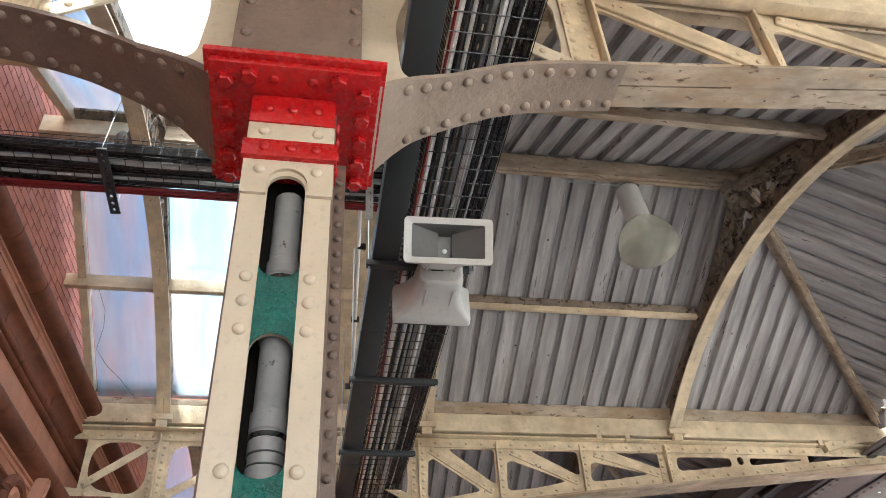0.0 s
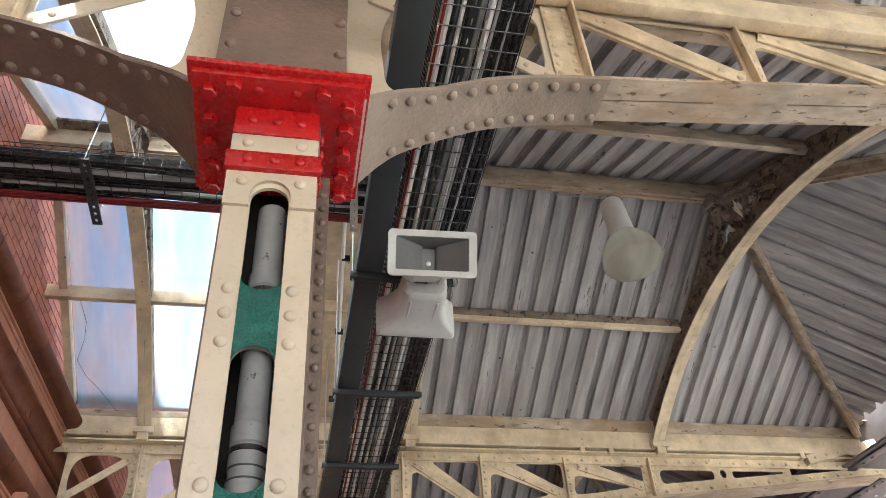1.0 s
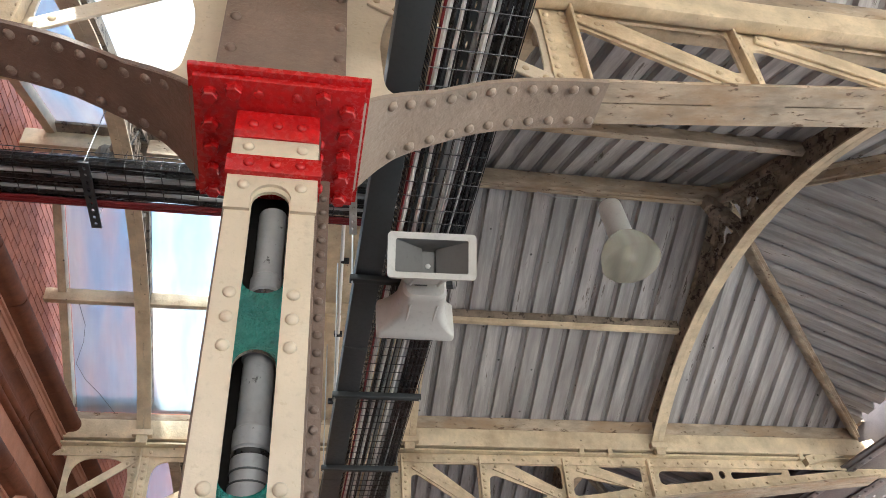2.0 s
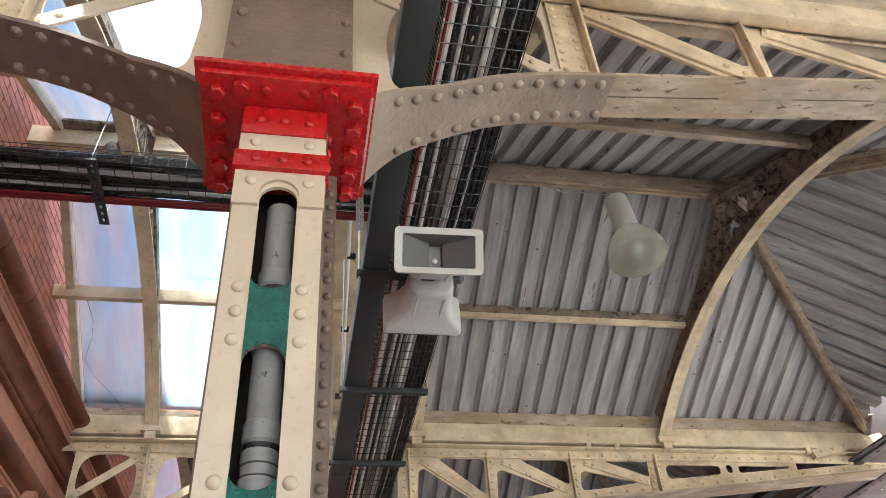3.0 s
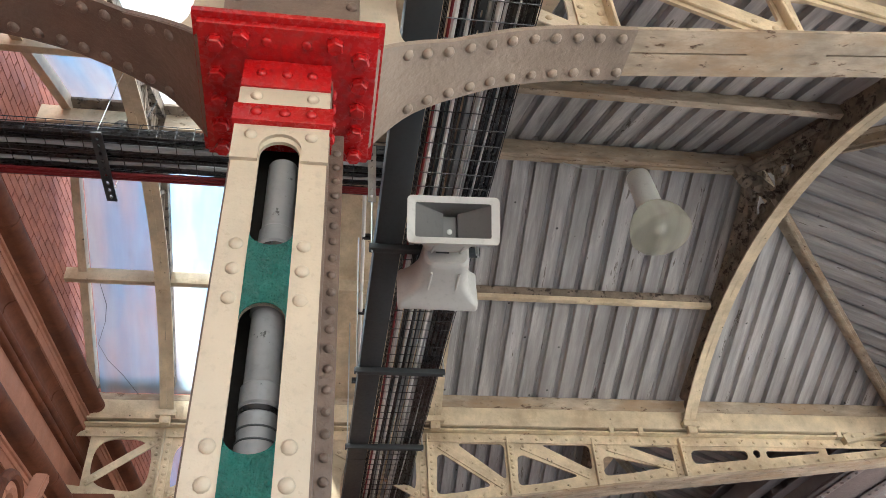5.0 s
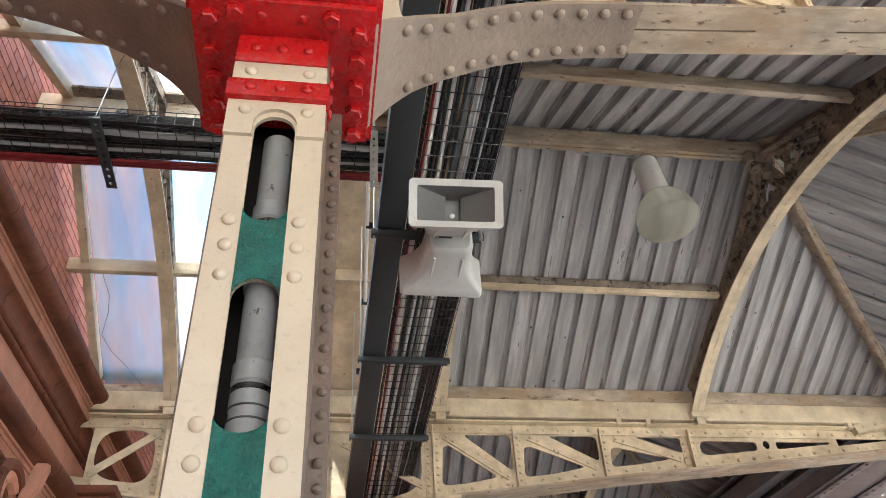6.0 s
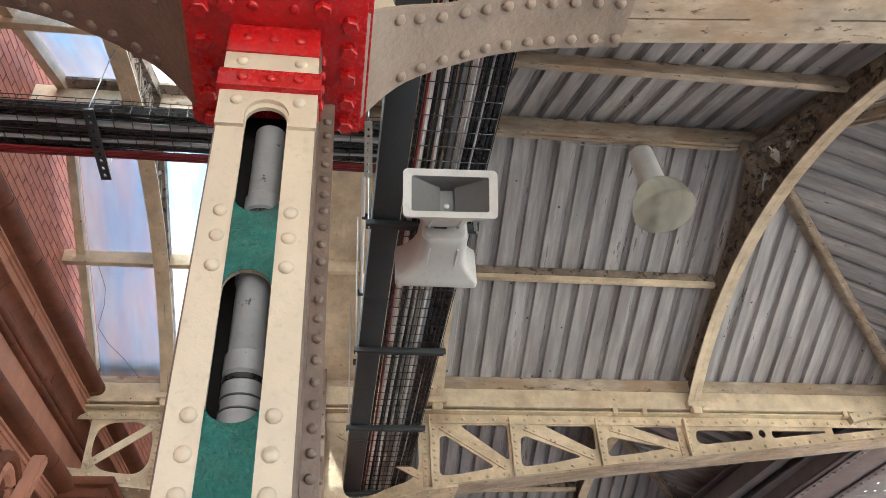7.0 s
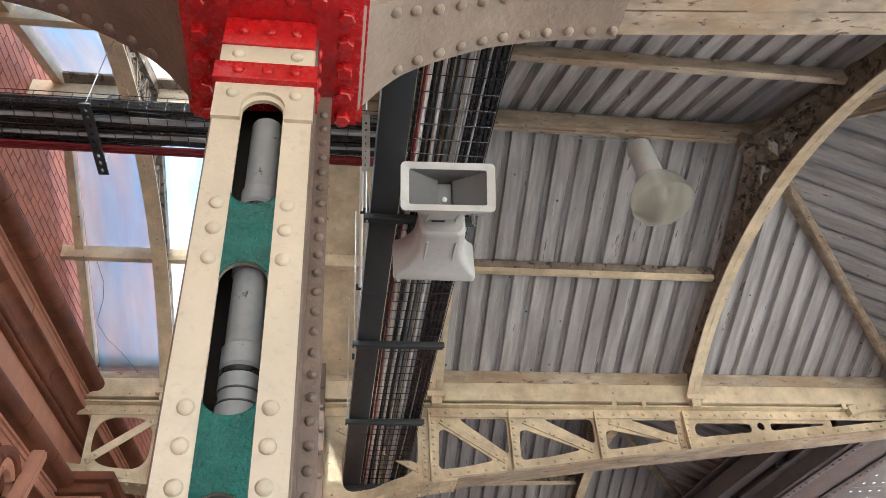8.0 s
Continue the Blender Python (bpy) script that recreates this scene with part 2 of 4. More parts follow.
RIVET_CREAM = rivet_mesh("rivet", 0.021, CREAM)
RIVET_OLD = rivet_mesh("rivet", 0.017, OLDCREAM)
RIVET_TAUPE = rivet_mesh("rivet", 0.0155, TAUPE, 0.8)
RIVET_RED = rivet_mesh("rivet", 0.019, RED)
RIVET_STONE = rivet_mesh("rivet", 0.0235, TAUPE, 0.85)
RIVET_PALE = rivet_mesh("rivet", 0.0235, TAUPE_LIT, 0.85)
BOLT_RED = hexbolt_mesh("bolt", 0.031, RED)

# ---- plan ----
G_Y = (0.145, 4.92)          # lines of the two arched girders
BAY = G_Y[1] - G_Y[0]
RIB_X = (-1.13, 1.24, 3.72)
EAVE_Z, SLOPE, RIDGE_Z = 5.28, 0.475, 6.36
HIP_X = 6.02


def soffit(d):
    return float(np.interp(abs(d), [0.2, 0.30, 0.35, 0.42, 0.48, 0.54, 0.60, 0.70, 0.82, 0.95, 1.1, 1.25, 1.4, 2.08, 2.96, 3.55, 4.74, 5.81, 6.4],
                           [3.80, 3.915, 3.97, 4.035, 4.075, 4.105, 4.132, 4.182, 4.237, 4.28, 4.312, 4.335, 4.35, 4.43, 4.54, 4.60, 4.72, 4.84, 4.90]))


def flange_half(d):
    return float(np.interp(abs(d), [0.30, 0.35, 0.42, 0.5, 0.6, 0.8, 1.0, 1.4], [0.235, 0.215, 0.186, 0.164, 0.148, 0.140, 0.136, 0.13]))


def slope_z(y, bay=0):
    y0 = G_Y[0] + bay * BAY
    mid = y0 + BAY / 2
    return RIDGE_Z - SLOPE * abs(y - mid)

# ---- ground and walls ----
floor = tagged(part("floor", boxed(-4.0, 60, -90, 30, -0.3, 0, bevel=0), FLOOR), "grey concrete station platform floor", "floor", kind="structure")

wall = tagged(part("wall_west", boxed(-2.5, -1.83, -9, 13, 4.9, 9.5, bevel=0), MORTAR), "upper red brick wall with pale mortar joints", "wall", kind="structure")
low = tagged(part("wall_west_lower", boxed(-2.5, -1.84, -9, 13, 0.0, 4.9, bevel=0), PINK), "lower pink terracotta block wall", "wall", kind="structure")


SKEW = Matrix.Translation((-1.645, 5.12, 0)) @ pose(0, 0, 0, 0, 0, -2.6) @ Matrix.Translation((1.595, -5.12, 0))
low.matrix_basis = SKEW


def moulding(name, prof, material, label):
    """A moulded course of separate blocks along the wall."""
    run = thing(name, (0, 0, 0), label, "cornice", kind="structure")
    run.matrix_basis = SKEW
    bm = bmesh.new()
    sweep(bm, [((0, y, 0), (1, 0, 0), (0, 0, 1)) for y in (-0.297, 0.297)], prof)
    me = mesh_of("cornice_block", bm, material)
    shift = random.uniform(0, 0.3)
    for k in range(-14, 20):
        ob = new("cornice_block", me)
        ob.parent = run
        ob.matrix_basis = at(random.uniform(-0.003, 0.003), shift + k * 0.6, random.uniform(-0.002, 0.002), Matrix())
    return run


def arc(cx, cz, r, a0, a1, k=8):
    return [(cx + r * math.cos(radians(a0 + (a1 - a0) * i / k)), cz + r * math.sin(radians(a0 + (a1 - a0) * i / k))) for i in range(k + 1)]


def cornice(dz, dx=0.0):
    tops = [("trim", [(-2.02, 5.19), (-1.66, 5.19), *arc(-1.66, 5.125, 0.065, 90, -100, 10), (-1.70, 5.05), (-2.02, 5.05)], TERRA, "dark terracotta roll moulding of the cornice"),
            ("trim", [(-2.0, 5.05), (-1.705, 5.05), (-1.705, 5.03), (-1.725, 5.03), (-1.725, 5.00), (-2.0, 5.00)], PINK, "thin pink fillets of the cornice"),
            ("trim", [(-2.0, 5.00), (-1.735, 5.00), (-1.735, 4.935), (-2.0, 4.935)], PINK, "pale pink fascia of the cornice"),
            ("trim", [(-2.0, 4.935), (-1.745, 4.935), *arc(-1.73, 4.86, 0.07, 110, 200, 7), (-1.80, 4.80), (-2.0, 4.80)], TERRA, "dark hollow moulding of the cornice"),
            ("trim", [(-2.0, 4.80), *arc(-1.80, 4.772, 0.028, 90, -90, 6), *arc(-1.815, 4.722, 0.022, 90, -90, 6), (-2.0, 4.70)], TERRA, "two small terracotta beads of the cornice")]
    for name, prof, m, lab in tops:
        moulding(name, [(x + dx, z + dz) for x, z in prof], m, lab)


cornice(0.0)
cornice(-0.96, 0.02)

pil = thing("pilaster", (-1.7, 4.93, 0), "terracotta wall pilaster with a moulded cap under the girder end", "pilaster", kind="structure")
under("shaft", boxed(-1.95, -1.50, 4.66, 5.22, 0.0, 3.95), PINK, pil)
for k, (o, z0, z1, m_) in enumerate(((0.03, 3.95, 4.00, TERRA), (0.06, 4.003, 4.06, PINK), (0.10, 4.063, 4.15, TERRA), (0.14, 4.153, 4.225, TERRA))):
    under("cap_moulding", boxed(-1.95, -1.50 + o, 4.66 - o, 5.22 + o, z0, z1, bevel=0.018), m_, pil)
orn = thing("carved_capital", (-1.66, 3.1, 3.4), "carved terracotta capital with scrolls on the wall", "capital")
for k, (r, rr) in enumerate(((0.06, 0.03), (0.125, 0.045), (0.195, 0.036))):
    bm = tube(bmesh.new(), [(-1.62 + 0.02 * k, 3.02 + r * math.cos(a), 3.50 + r * math.sin(a)) for a in np.linspace(-0.6, 4.6, 22)], rr, 8)
    under("scroll", bm, PINK if k % 2 else TERRA, orn)
bm = bmesh.new()
bar(bm, (-1.50, 3.02, 3.36), (-1.52, 3.30, 3.82), 0.09, 0.07)
bmesh.ops.bevel(bm, geom=list(bm.edges), offset=0.012, segments=2, affect="EDGES")
under("strap", bm, PINK, orn)
under("block", boxed(-1.95, -1.66, 2.6, 3.5, 3.1, 3.72, bevel=0.02), TERRA, orn)

# ---- arched girders ----


def girder(yc, near):
    g = thing("arched_girder", (0, yc, 0), "riveted cream iron lattice girder with an arched lower flange", "girder", "arched girders")
    web_m = CREAM if near else OLDCREAM
    low = lambda x: soffit(x) - (0.0 if near else 0.1)
    # cover plates of the brackets, two rows of rivets
    xs_end, flange_w = 6.3, 0.26
    for s, x_to in ((1, xs_end), (-1, 1.86)):
        xs = [0.30, 0.33, 0.36, 0.40, 0.44, 0.48, 0.52, 0.56, 0.60, 0.65, 0.70, 0.76, 0.82, 0.90, 1.0, 1.1, 1.2, 1.3, 1.385]
        bm = bmesh.new()
        rings = [[bm.verts.new((s * x, yc + e * flange_half(x), low(x) - 0.004 + h)) for e, h in ((-1, 0), (1, 0), (1, 0.022), (-1, 0.022))] for x in xs]
        for r0, r1 in zip(rings, rings[1:]):
            for i in range(4):
                bm.faces.new((r0[i], r0[(i + 1) % 4], r1[(i + 1) % 4], r1[i]))
        bm.faces.new(rings[0][::-1]), bm.faces.new(rings[-1])
        bp = under("bracket_plate", bm, (TAUPE_LIT if s > 0 else TAUPE) if near else OLDCREAM, g, "painted curved bracket plate" if near else "")
        if near and s < 0:
            bm = bmesh.new()
            rings = [[bm.verts.new((s * x, yc + e * (flange_half(x) - 0.002), low(x) - 0.010 + h)) for e, h in ((-1, 0), (1, 0), (1, 0.008), (-1, 0.008))] for x in xs[:9]]
            for r0, r1 in zip(rings, rings[1:]):
                for i in range(4):
                    bm.faces.new((r0[i], r0[(i + 1) % 4], r1[(i + 1) % 4], r1[i]))
            bm.faces.new(rings[0][::-1]), bm.faces.new(rings[-1])
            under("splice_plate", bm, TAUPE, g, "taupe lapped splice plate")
        more = [x for x in np.arange(1.35, x_to + 0.01, 0.25)]
        for k in (-1, 1):
            bm = bmesh.new()
            sec2 = [(-0.058, 0), (0.058, 0), (0.058, 0.018), (-0.058, 0.018)]
            sweep(bm, [((s * x, yc + k * 0.0625, low(x) + 0.016), (0, 1, 0), (0, 0, 1)) for x in more], sec2)
            under("bottom_flange", bm, PEEL, g, "peeling stone-coloured flange")
        # black strip that paints the shade inside the slit between the flanges
        bm = bmesh.new()
        sweep(bm, [((s * x, yc, low(x) + 0.035), (0, 1, 0), (0, 0, 1)) for x in more], [(-0.02, 0), (0.02, 0), (0.02, 0.004), (-0.02, 0.004)])
        under("packing", bm, BLACK, g, "black strip painting the shade between the flanges")
        for x in np.arange(1.95, x_to - 0.5, 0.85):
            bm = bmesh.new()
            sweep(bm, [((s * q, yc, low(q) + 0.017), (0, 1, 0), (0, 0, 1)) for q in (x, x + 0.2, x + 0.4)], [(-0.008, 0), (0.008, 0), (0.008, 0.014), (-0.008, 0.014)])
            under("filler", bm, PEEL, g)
        bm = bmesh.new()
        xs2 = [x for x in np.arange(0.42, x_to + 0.01, 0.12)]
        sweep(bm, [((s * x, yc, low(x) + 0.042), (0, 1, 0), (0, 0, 1)) for x in xs2], [(-0.012, 0), (0.012, 0), (0.012, 0.11), (-0.012, 0.11)])
        under("flange_angle", bm, web_m, g)
        x, mats = 0.42, []
        while x < 1.36:
            sl = math.atan2(soffit(x + 0.02) - soffit(x - 0.02), 0.04)
            for k in (-1, 1):
                xx = x + (0.03 if k > 0 else 0.0)
                mats.append(at(s * xx, yc + k * (flange_half(xx) - 0.045), low(xx) - 0.003, pose(0, 0, 0, 180, 0, 0) @ pose(0, 0, 0, 0, s * math.degrees(sl), 0)))
            x += 0.098 * math.cos(sl)
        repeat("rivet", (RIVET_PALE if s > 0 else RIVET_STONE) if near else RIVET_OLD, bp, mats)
        # web panels with rounded openings either side of each diagonal
        zt = 5.03 if near else 4.88
        posts = {1.17, 3.60} if not near else {1.26}
        if s > 0:
            nodes = [0.25, 1.26, 2.25, 3.24, 4.2, 5.15] if near else [0.25, 1.17, 1.947, 2.77, 3.60, 5.15]
        else:
            nodes = [0.25, 1.13, 1.74]
        lo = lambda x: max(3.99, low(x) + (0.12 if near else 0.155))
        base = lambda x: max(3.97, low(x) + 0.05)
        for i, (a, b) in enumerate(zip(nodes, nodes[1:])):
            out = [(s * a, zt + 0.07), (s * b, zt + 0.07), (s * b, base(b)), *[(s * x, base(x)) for x in np.linspace(b, a, 9)[1:-1]], (s * a, base(a))]
            strap = None
            if i == 0:
                hole = [(s * (a + 0.17), lo(a + 0.30) + 0.02), (s * (a + 0.40), lo(a + 0.40)), (s * (b - 0.10), lo(b - 0.10) + 0.02), (s * (b - 0.10), zt - 0.03), (s * (a + 0.26), zt - 0.03), (s * (a + 0.14), zt - 0.35)]
                holes = [rounded(hole, 0.16, 6)]
                strap = ((0.36, zt - 0.1), (b - 0.09, lo(b - 0.09) + 0.02))
            elif s < 0:
                holes = [rounded([(s * (a + 0.08), zt - 0.01), (s * (b - 0.05), zt - 0.01), (s * (b - 0.05), lo(b)), (s * (a + 0.08), lo(a))], 0.2, 7)]
                strap = ((a + 0.02, zt), (b - 0.03, lo(b) + 0.02))
            elif b > 5:
                zc = zt - 0.03
                ring = [(a + 0.80 + 0.036 * math.cos(q), zc - 0.03 + 0.042 * math.sin(q)) for q in np.linspace(0, 2 * math.pi, 15)[:-1]]
                holes = [rounded([(a + 0.12, zc), (a + 0.70, zc), (a + 0.70, zc - 0.09), (a + 0.12, zc - 0.15)], 0.07), ring,
                         rounded([(a + 0.90, zc + 0.005), (a + 1.47, zc + 0.005), (a + 1.46, zc - 0.015), (a + 0.90, zc - 0.075)], 0.04)]
            else:
                side = 0.075 if a in posts else 0.045
                u0 = (0.29 if near else 0.255) + 0.02 * i
                e0, e1 = (a + u0, zt), (b - 0.055, lo(b) + (0.11 if near else 0.055))
                f0, f1 = (a + side + 0.02, zt - 0.125), (b - 0.19, lo(b) + 0.005)
                xd = b - 0.19
                up = [e0, (b - 0.05, zt), e1]
                dn = [f0, (f0[0] + 0.05, f0[1] + 0.02), f1, ((a + xd) / 2, lo((a + xd) / 2)), (a + side, lo(a + side))]
                holes = [rounded(h, 0.06) for h in (up, dn)]
                strap = ((a + 0.11, zt - 0.02), (b - 0.09, lo(b) + (0.035 if near else 0.0)))
            web = under("web_plate", plate(out, holes, yc - 0.008, yc + 0.008), web_m if i == 0 else OLDCREAM, g)
            if strap:
                bm = bmesh.new()
                bar(bm, (s * strap[0][0], yc - 0.018, strap[0][1]), (s * strap[1][0], yc - 0.018, strap[1][1]), 0.016, 0.085 if near else 0.068)
                bmesh.ops.bevel(bm, geom=list(bm.edges), offset=0.003, segments=1, affect="EDGES")
                under("diagonal", bm, OLDCREAM if i else web_m, g)
                q0, q1 = Vector(strap[0]), Vector(strap[1])
                repeat("rivet", RIVET_OLD, g, [at(s * (q0 + (q1 - q0) * t).x, yc - 0.026, (q0 + (q1 - q0) * t).y, FRONT) for t in (0.03, 0.14, 0.86, 0.97)])
        for x in nodes[1:-1]:
            wide = x in posts or (s < 0 and x == 1.13)
            hw = 0.07 if wide else 0.036
            bm = bmesh.new()
            box(bm, s * x - hw, s * x + hw, yc - 0.022, yc - 0.009, base(x), zt + 0.068, 0.003)
            fx = s * x + (0.075 if near and wide else 0.0 if wide else -0.03)
            box(bm, fx - 0.007, fx + 0.007, yc - (0.085 if wide else 0.06), yc - 0.020, base(x) - 0.01, zt + 0.06, 0.003)
            under("stiffener", bm, OLDCREAM, g, "narrow upright iron tee")
            zz = np.arange(base(x) + 0.05, zt + 0.03, 0.068)
            cols = (-0.042, 0.042) if wide else (0.008,)
            repeat("rivet", RIVET_OLD, g, [at(s * x + c, yc - 0.022, z + (0.03 if c > 0 else 0), FRONT) for z in zz for c in cols])
        bm = bmesh.new()
        a0, b0 = sorted((s * 0.2, s * x_to))
        box(bm, a0, b0, yc - 0.036, yc - 0.024, zt + 0.0, zt + 0.088, 0.003)
        box(bm, a0, b0, yc - 0.10, yc + 0.07, zt + 0.09, zt + 0.108, 0.003)
        under("top_chord", bm, OLDCREAM, g)
        mats = [at(s * x, yc - 0.036, zt + 0.042, FRONT) for x in np.arange(1.05, x_to, 0.145)]
        mats += [at(s * x, yc - 0.014, low(x) + 0.105, FRONT) for x in np.arange(1.35, x_to, 0.16)]
        repeat("rivet", RIVET_OLD, g, mats)
    bm = bmesh.new()
    bar(bm, (5.33, yc - 0.07, 4.95), (6.2, yc - 0.07, 5.16), 0.08, 0.09)
    under("end_gusset", bm, OLDCREAM, g)
    # added dark strip: the shaded gap below the gutter, put in as colour
    under("packing", boxed(-1.9, 5.9, yc - 0.05, yc + 0.05, 4.992 if not near else 5.142, 5.03 if not near else 5.16), SOOT, g, "dark strip painting the shade under the gutter")
    for x in () if near else (2.93, 3.22, 5.28):
        under("clip", boxed(x - 0.024, x + 0.024, yc - 0.115, yc - 0.05, 4.96, 5.03), OLDCREAM, g, "small cream gutter clip")
    repeat("rivet", RIVET_OLD, g, [at(5.42 + 0.14 * i, yc - 0.11, 4.972 + 0.0338 * i, FRONT) for i in range(6)])
    return g


girders = [girder(G_Y[0], True), girder(G_Y[1], False)]

# ---- columns ----


def column(yf):
    """A riveted box column whose front plate stands at yf."""
    c = thing("column", (0, yf, 0), "cream riveted iron column with red capital and green slotted batten plates", "column", "iron columns")
    w, d = 0.147, 0.29
    slots = [(3.09, 3.52), (2.45, 2.89), (1.83, 2.27), (1.21, 1.65), (0.59, 1.03)]
    hw = 0.062

    def stadium(z0, z1):
        return [(hw * math.cos(radians(a)), z1 - hw + hw * math.sin(radians(a))) for a in range(0, 181, 15)] + \
               [(hw * math.cos(radians(a)), z0 + hw * 0.75 + hw * 0.75 * math.sin(radians(a))) for a in range(180, 361, 15)]
    under("front_plate", plate([(-w, 0), (w, 0), (w, 3.60), (-w, 3.60)], [stadium(a, b) for a, b in slots], yf, yf + 0.014), CREAM, c)
    for (a, b), (e, f) in zip(slots, slots[1:]):
        zs = [f - hw + hw * math.sin(radians(t)) for t in range(180, -1, -15)]
        xs = [hw * math.cos(radians(t)) for t in range(180, -1, -15)]
        zb = [a + hw * 0.75 + hw * 0.75 * math.sin(radians(t)) for t in range(360, 179, -15)]
        under("batten", plate(list(zip(xs, zs)) + list(zip(xs[::-1], zb)), [], yf - 0.003, yf + 0.012), TEAL, c, "green painted batten plate")
    for s in (-1, 1):
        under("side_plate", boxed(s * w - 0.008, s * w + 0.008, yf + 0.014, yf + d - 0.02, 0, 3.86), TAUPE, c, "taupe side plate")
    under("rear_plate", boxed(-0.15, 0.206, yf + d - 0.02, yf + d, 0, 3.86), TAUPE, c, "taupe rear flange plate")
    # black sheet behind the slots paints the column's shaded inside
    under("core", boxed(-w + 0.012, w - 0.012, yf + 0.20, yf + 0.25, 0, 3.86, bevel=0), BLACK, c, "black sheet painting the shade inside the column")
    # collar steps below the capital
    under("head_plate", plate([(-w - 0.004, 3.425), (-0.066, 3.425), (-0.066, 3.48)] + [(0.066 * math.cos(radians(t)), 3.475 + 0.066 * math.sin(radians(t))) for t in range(165, 10, -15)] +
                              [(0.066, 3.48), (0.066, 3.425), (w + 0.004, 3.425), (w + 0.004, 3.60), (-w - 0.004, 3.60)], [], yf - 0.014, yf), CREAM, c)
    under("collar", boxed(-w - 0.014, w + 0.014, yf - 0.036, yf + 0.10, 3.575, 3.655), RED, c, "red collar band")
    under("collar", boxed(-w - 0.002, w + 0.002, yf - 0.028, yf + 0.10, 3.657, 3.745), CREAM, c)
    under("collar", boxed(-w - 0.002, w + 0.002, yf - 0.032, yf + 0.10, 3.747, 3.885), RED, c, "red upper collar")
    cap = under("capital_plate", boxed(-0.303, 0.303, yf - 0.158, yf + 0.44, 3.895, 3.924, bevel=0.005), RED, c, "glossy red square capital plate")
    under("packing_plate", boxed(-0.322, 0.322, yf - 0.180, yf + 0.452, 3.926, 3.952), RED, c, "red packing plate")
    under("head_web", boxed(-0.258, 0.24, yf - 0.01, yf + 0.006, 3.954, 5.5), TAUPE, c, "taupe riveted plate above the capital")
    # downpipe seen in the slots
    bm = bmesh.new()
    prof = [(0.047, 0.0)]
    for z in (0.6, 1.23, 1.85, 2.47, 3.0):
        prof += [(0.047, z - 0.10), (0.053, z - 0.095), (0.053, z - 0.04), (0.049, z - 0.035), (0.049, z - 0.02), (0.054, z - 0.015), (0.054, z + 0.035), (0.050, z + 0.04), (0.050, z + 0.07),
                 (0.053, z + 0.075), (0.053, z + 0.115), (0.049, z + 0.12), (0.049, z + 0.14), (0.054, z + 0.145), (0.054, z + 0.20), (0.050, z + 0.205), (0.048, z + 0.21)]
    prof += [(0.047, 3.48), (0.0, 3.48)]
    lathe(bm, prof, 28, (0.010, yf + 0.085, 0))
    under("downpipe", bm, PIPE, c, "grey plastic downpipe inside the column")
    for z in (2.47, 3.0, 1.85):
        bm = bmesh.new()
        lathe(bm, [(0.0475, z + 0.118), (0.0535, z + 0.119), (0.0535, z + 0.133), (0.0475, z + 0.134)], 28, (0.010, yf + 0.085, 0))
        under("gasket", bm, CABLE, c, "black rubber gasket ring")
        for dz in (0.037, 0.072, -0.0375):
            bm = bmesh.new()
            lathe(bm, [(0.046, z + dz), (0.0545, z + dz + 0.001), (0.0545, z + dz + 0.005), (0.046, z + dz + 0.006)], 28, (0.010, yf + 0.085, 0))
            under("joint_ring", bm, CHANNEL, c, "dark grimy joint line of the pipe")
    fr = []
    for z in (3.09, 3.0, 2.90, 2.47, 2.375, 2.28, 1.85, 1.755, 1.66):
        fr += [at(s * 0.095, yf, z, FRONT) for s in (-1, 1)]
    fr += [at(s * 0.095, yf - 0.014, 3.53, FRONT) for s in (-1, 1)]
    fr += [at(s * 0.092, yf - 0.028, 3.70, FRONT) for s in (-1, 1)]
    repeat("rivet", RIVET_CREAM, c, fr)
    repeat("rivet", RIVET_RED, c, [at(x, yf - 0.036, 3.615, FRONT) for x in (-0.085, 0.005, 0.09)] + [at(x, yf - 0.032, 3.815, FRONT) for x in (-0.085, 0.0, 0.085)] +
           [at(x, yf - 0.10, 3.895, DOWN) for x in (-0.075, 0.06)] + [at(w + 0.012, yf + 0.05 + 0.0 * i, 3.60 + 0.075 * i, RIGHT) for i in range(4)])
    repeat("bolt", BOLT_RED, cap, [at(x, y, 3.895, DOWN @ pose(0, 0, 0, 0, 0, 17 * i)) for i, (x, y) in enumerate(
        [(-0.245, yf - 0.085), (-0.16, yf - 0.115), (0.155, yf - 0.115), (0.247, yf - 0.06)] + [(s * 0.247, yf + 0.05 + 0.115 * k) for s in (-1, 1) for k in range(4)])])
    zz = np.arange(0.4, 3.8, 0.07)
    repeat("rivet", RIVET_TAUPE, c, [at(0.182, yf + d - 0.02, z, FRONT) for z in zz])
    repeat("rivet", RIVET_STONE, c, [at(s * 0.212, yf - 0.01, z, FRONT) for s in (-1, 1) for z in np.arange(4.06, 5.3, 0.21)])
    return c


columns = [column(0.0), column(G_Y[1] - 0.145)]

# ---- roof bays ----


def rib_arc(y0):
    """Centre line of an arched rib: y, z, inward normal."""
    pts = []
    half, rise, foot = BAY / 2 - 0.128, 0.74, 5.08
    rad = (half ** 2 + rise ** 2) / (2 * rise)
    cy, cz = y0 + BAY / 2, foot + rise - rad
    a = math.asin(half / rad)
    for i in range(29):
        t = -a + 2 * a * i / 28
        pts.append((cy + rad * math.sin(t), cz + rad * math.cos(t), math.sin(t), math.cos(t)))
    return pts


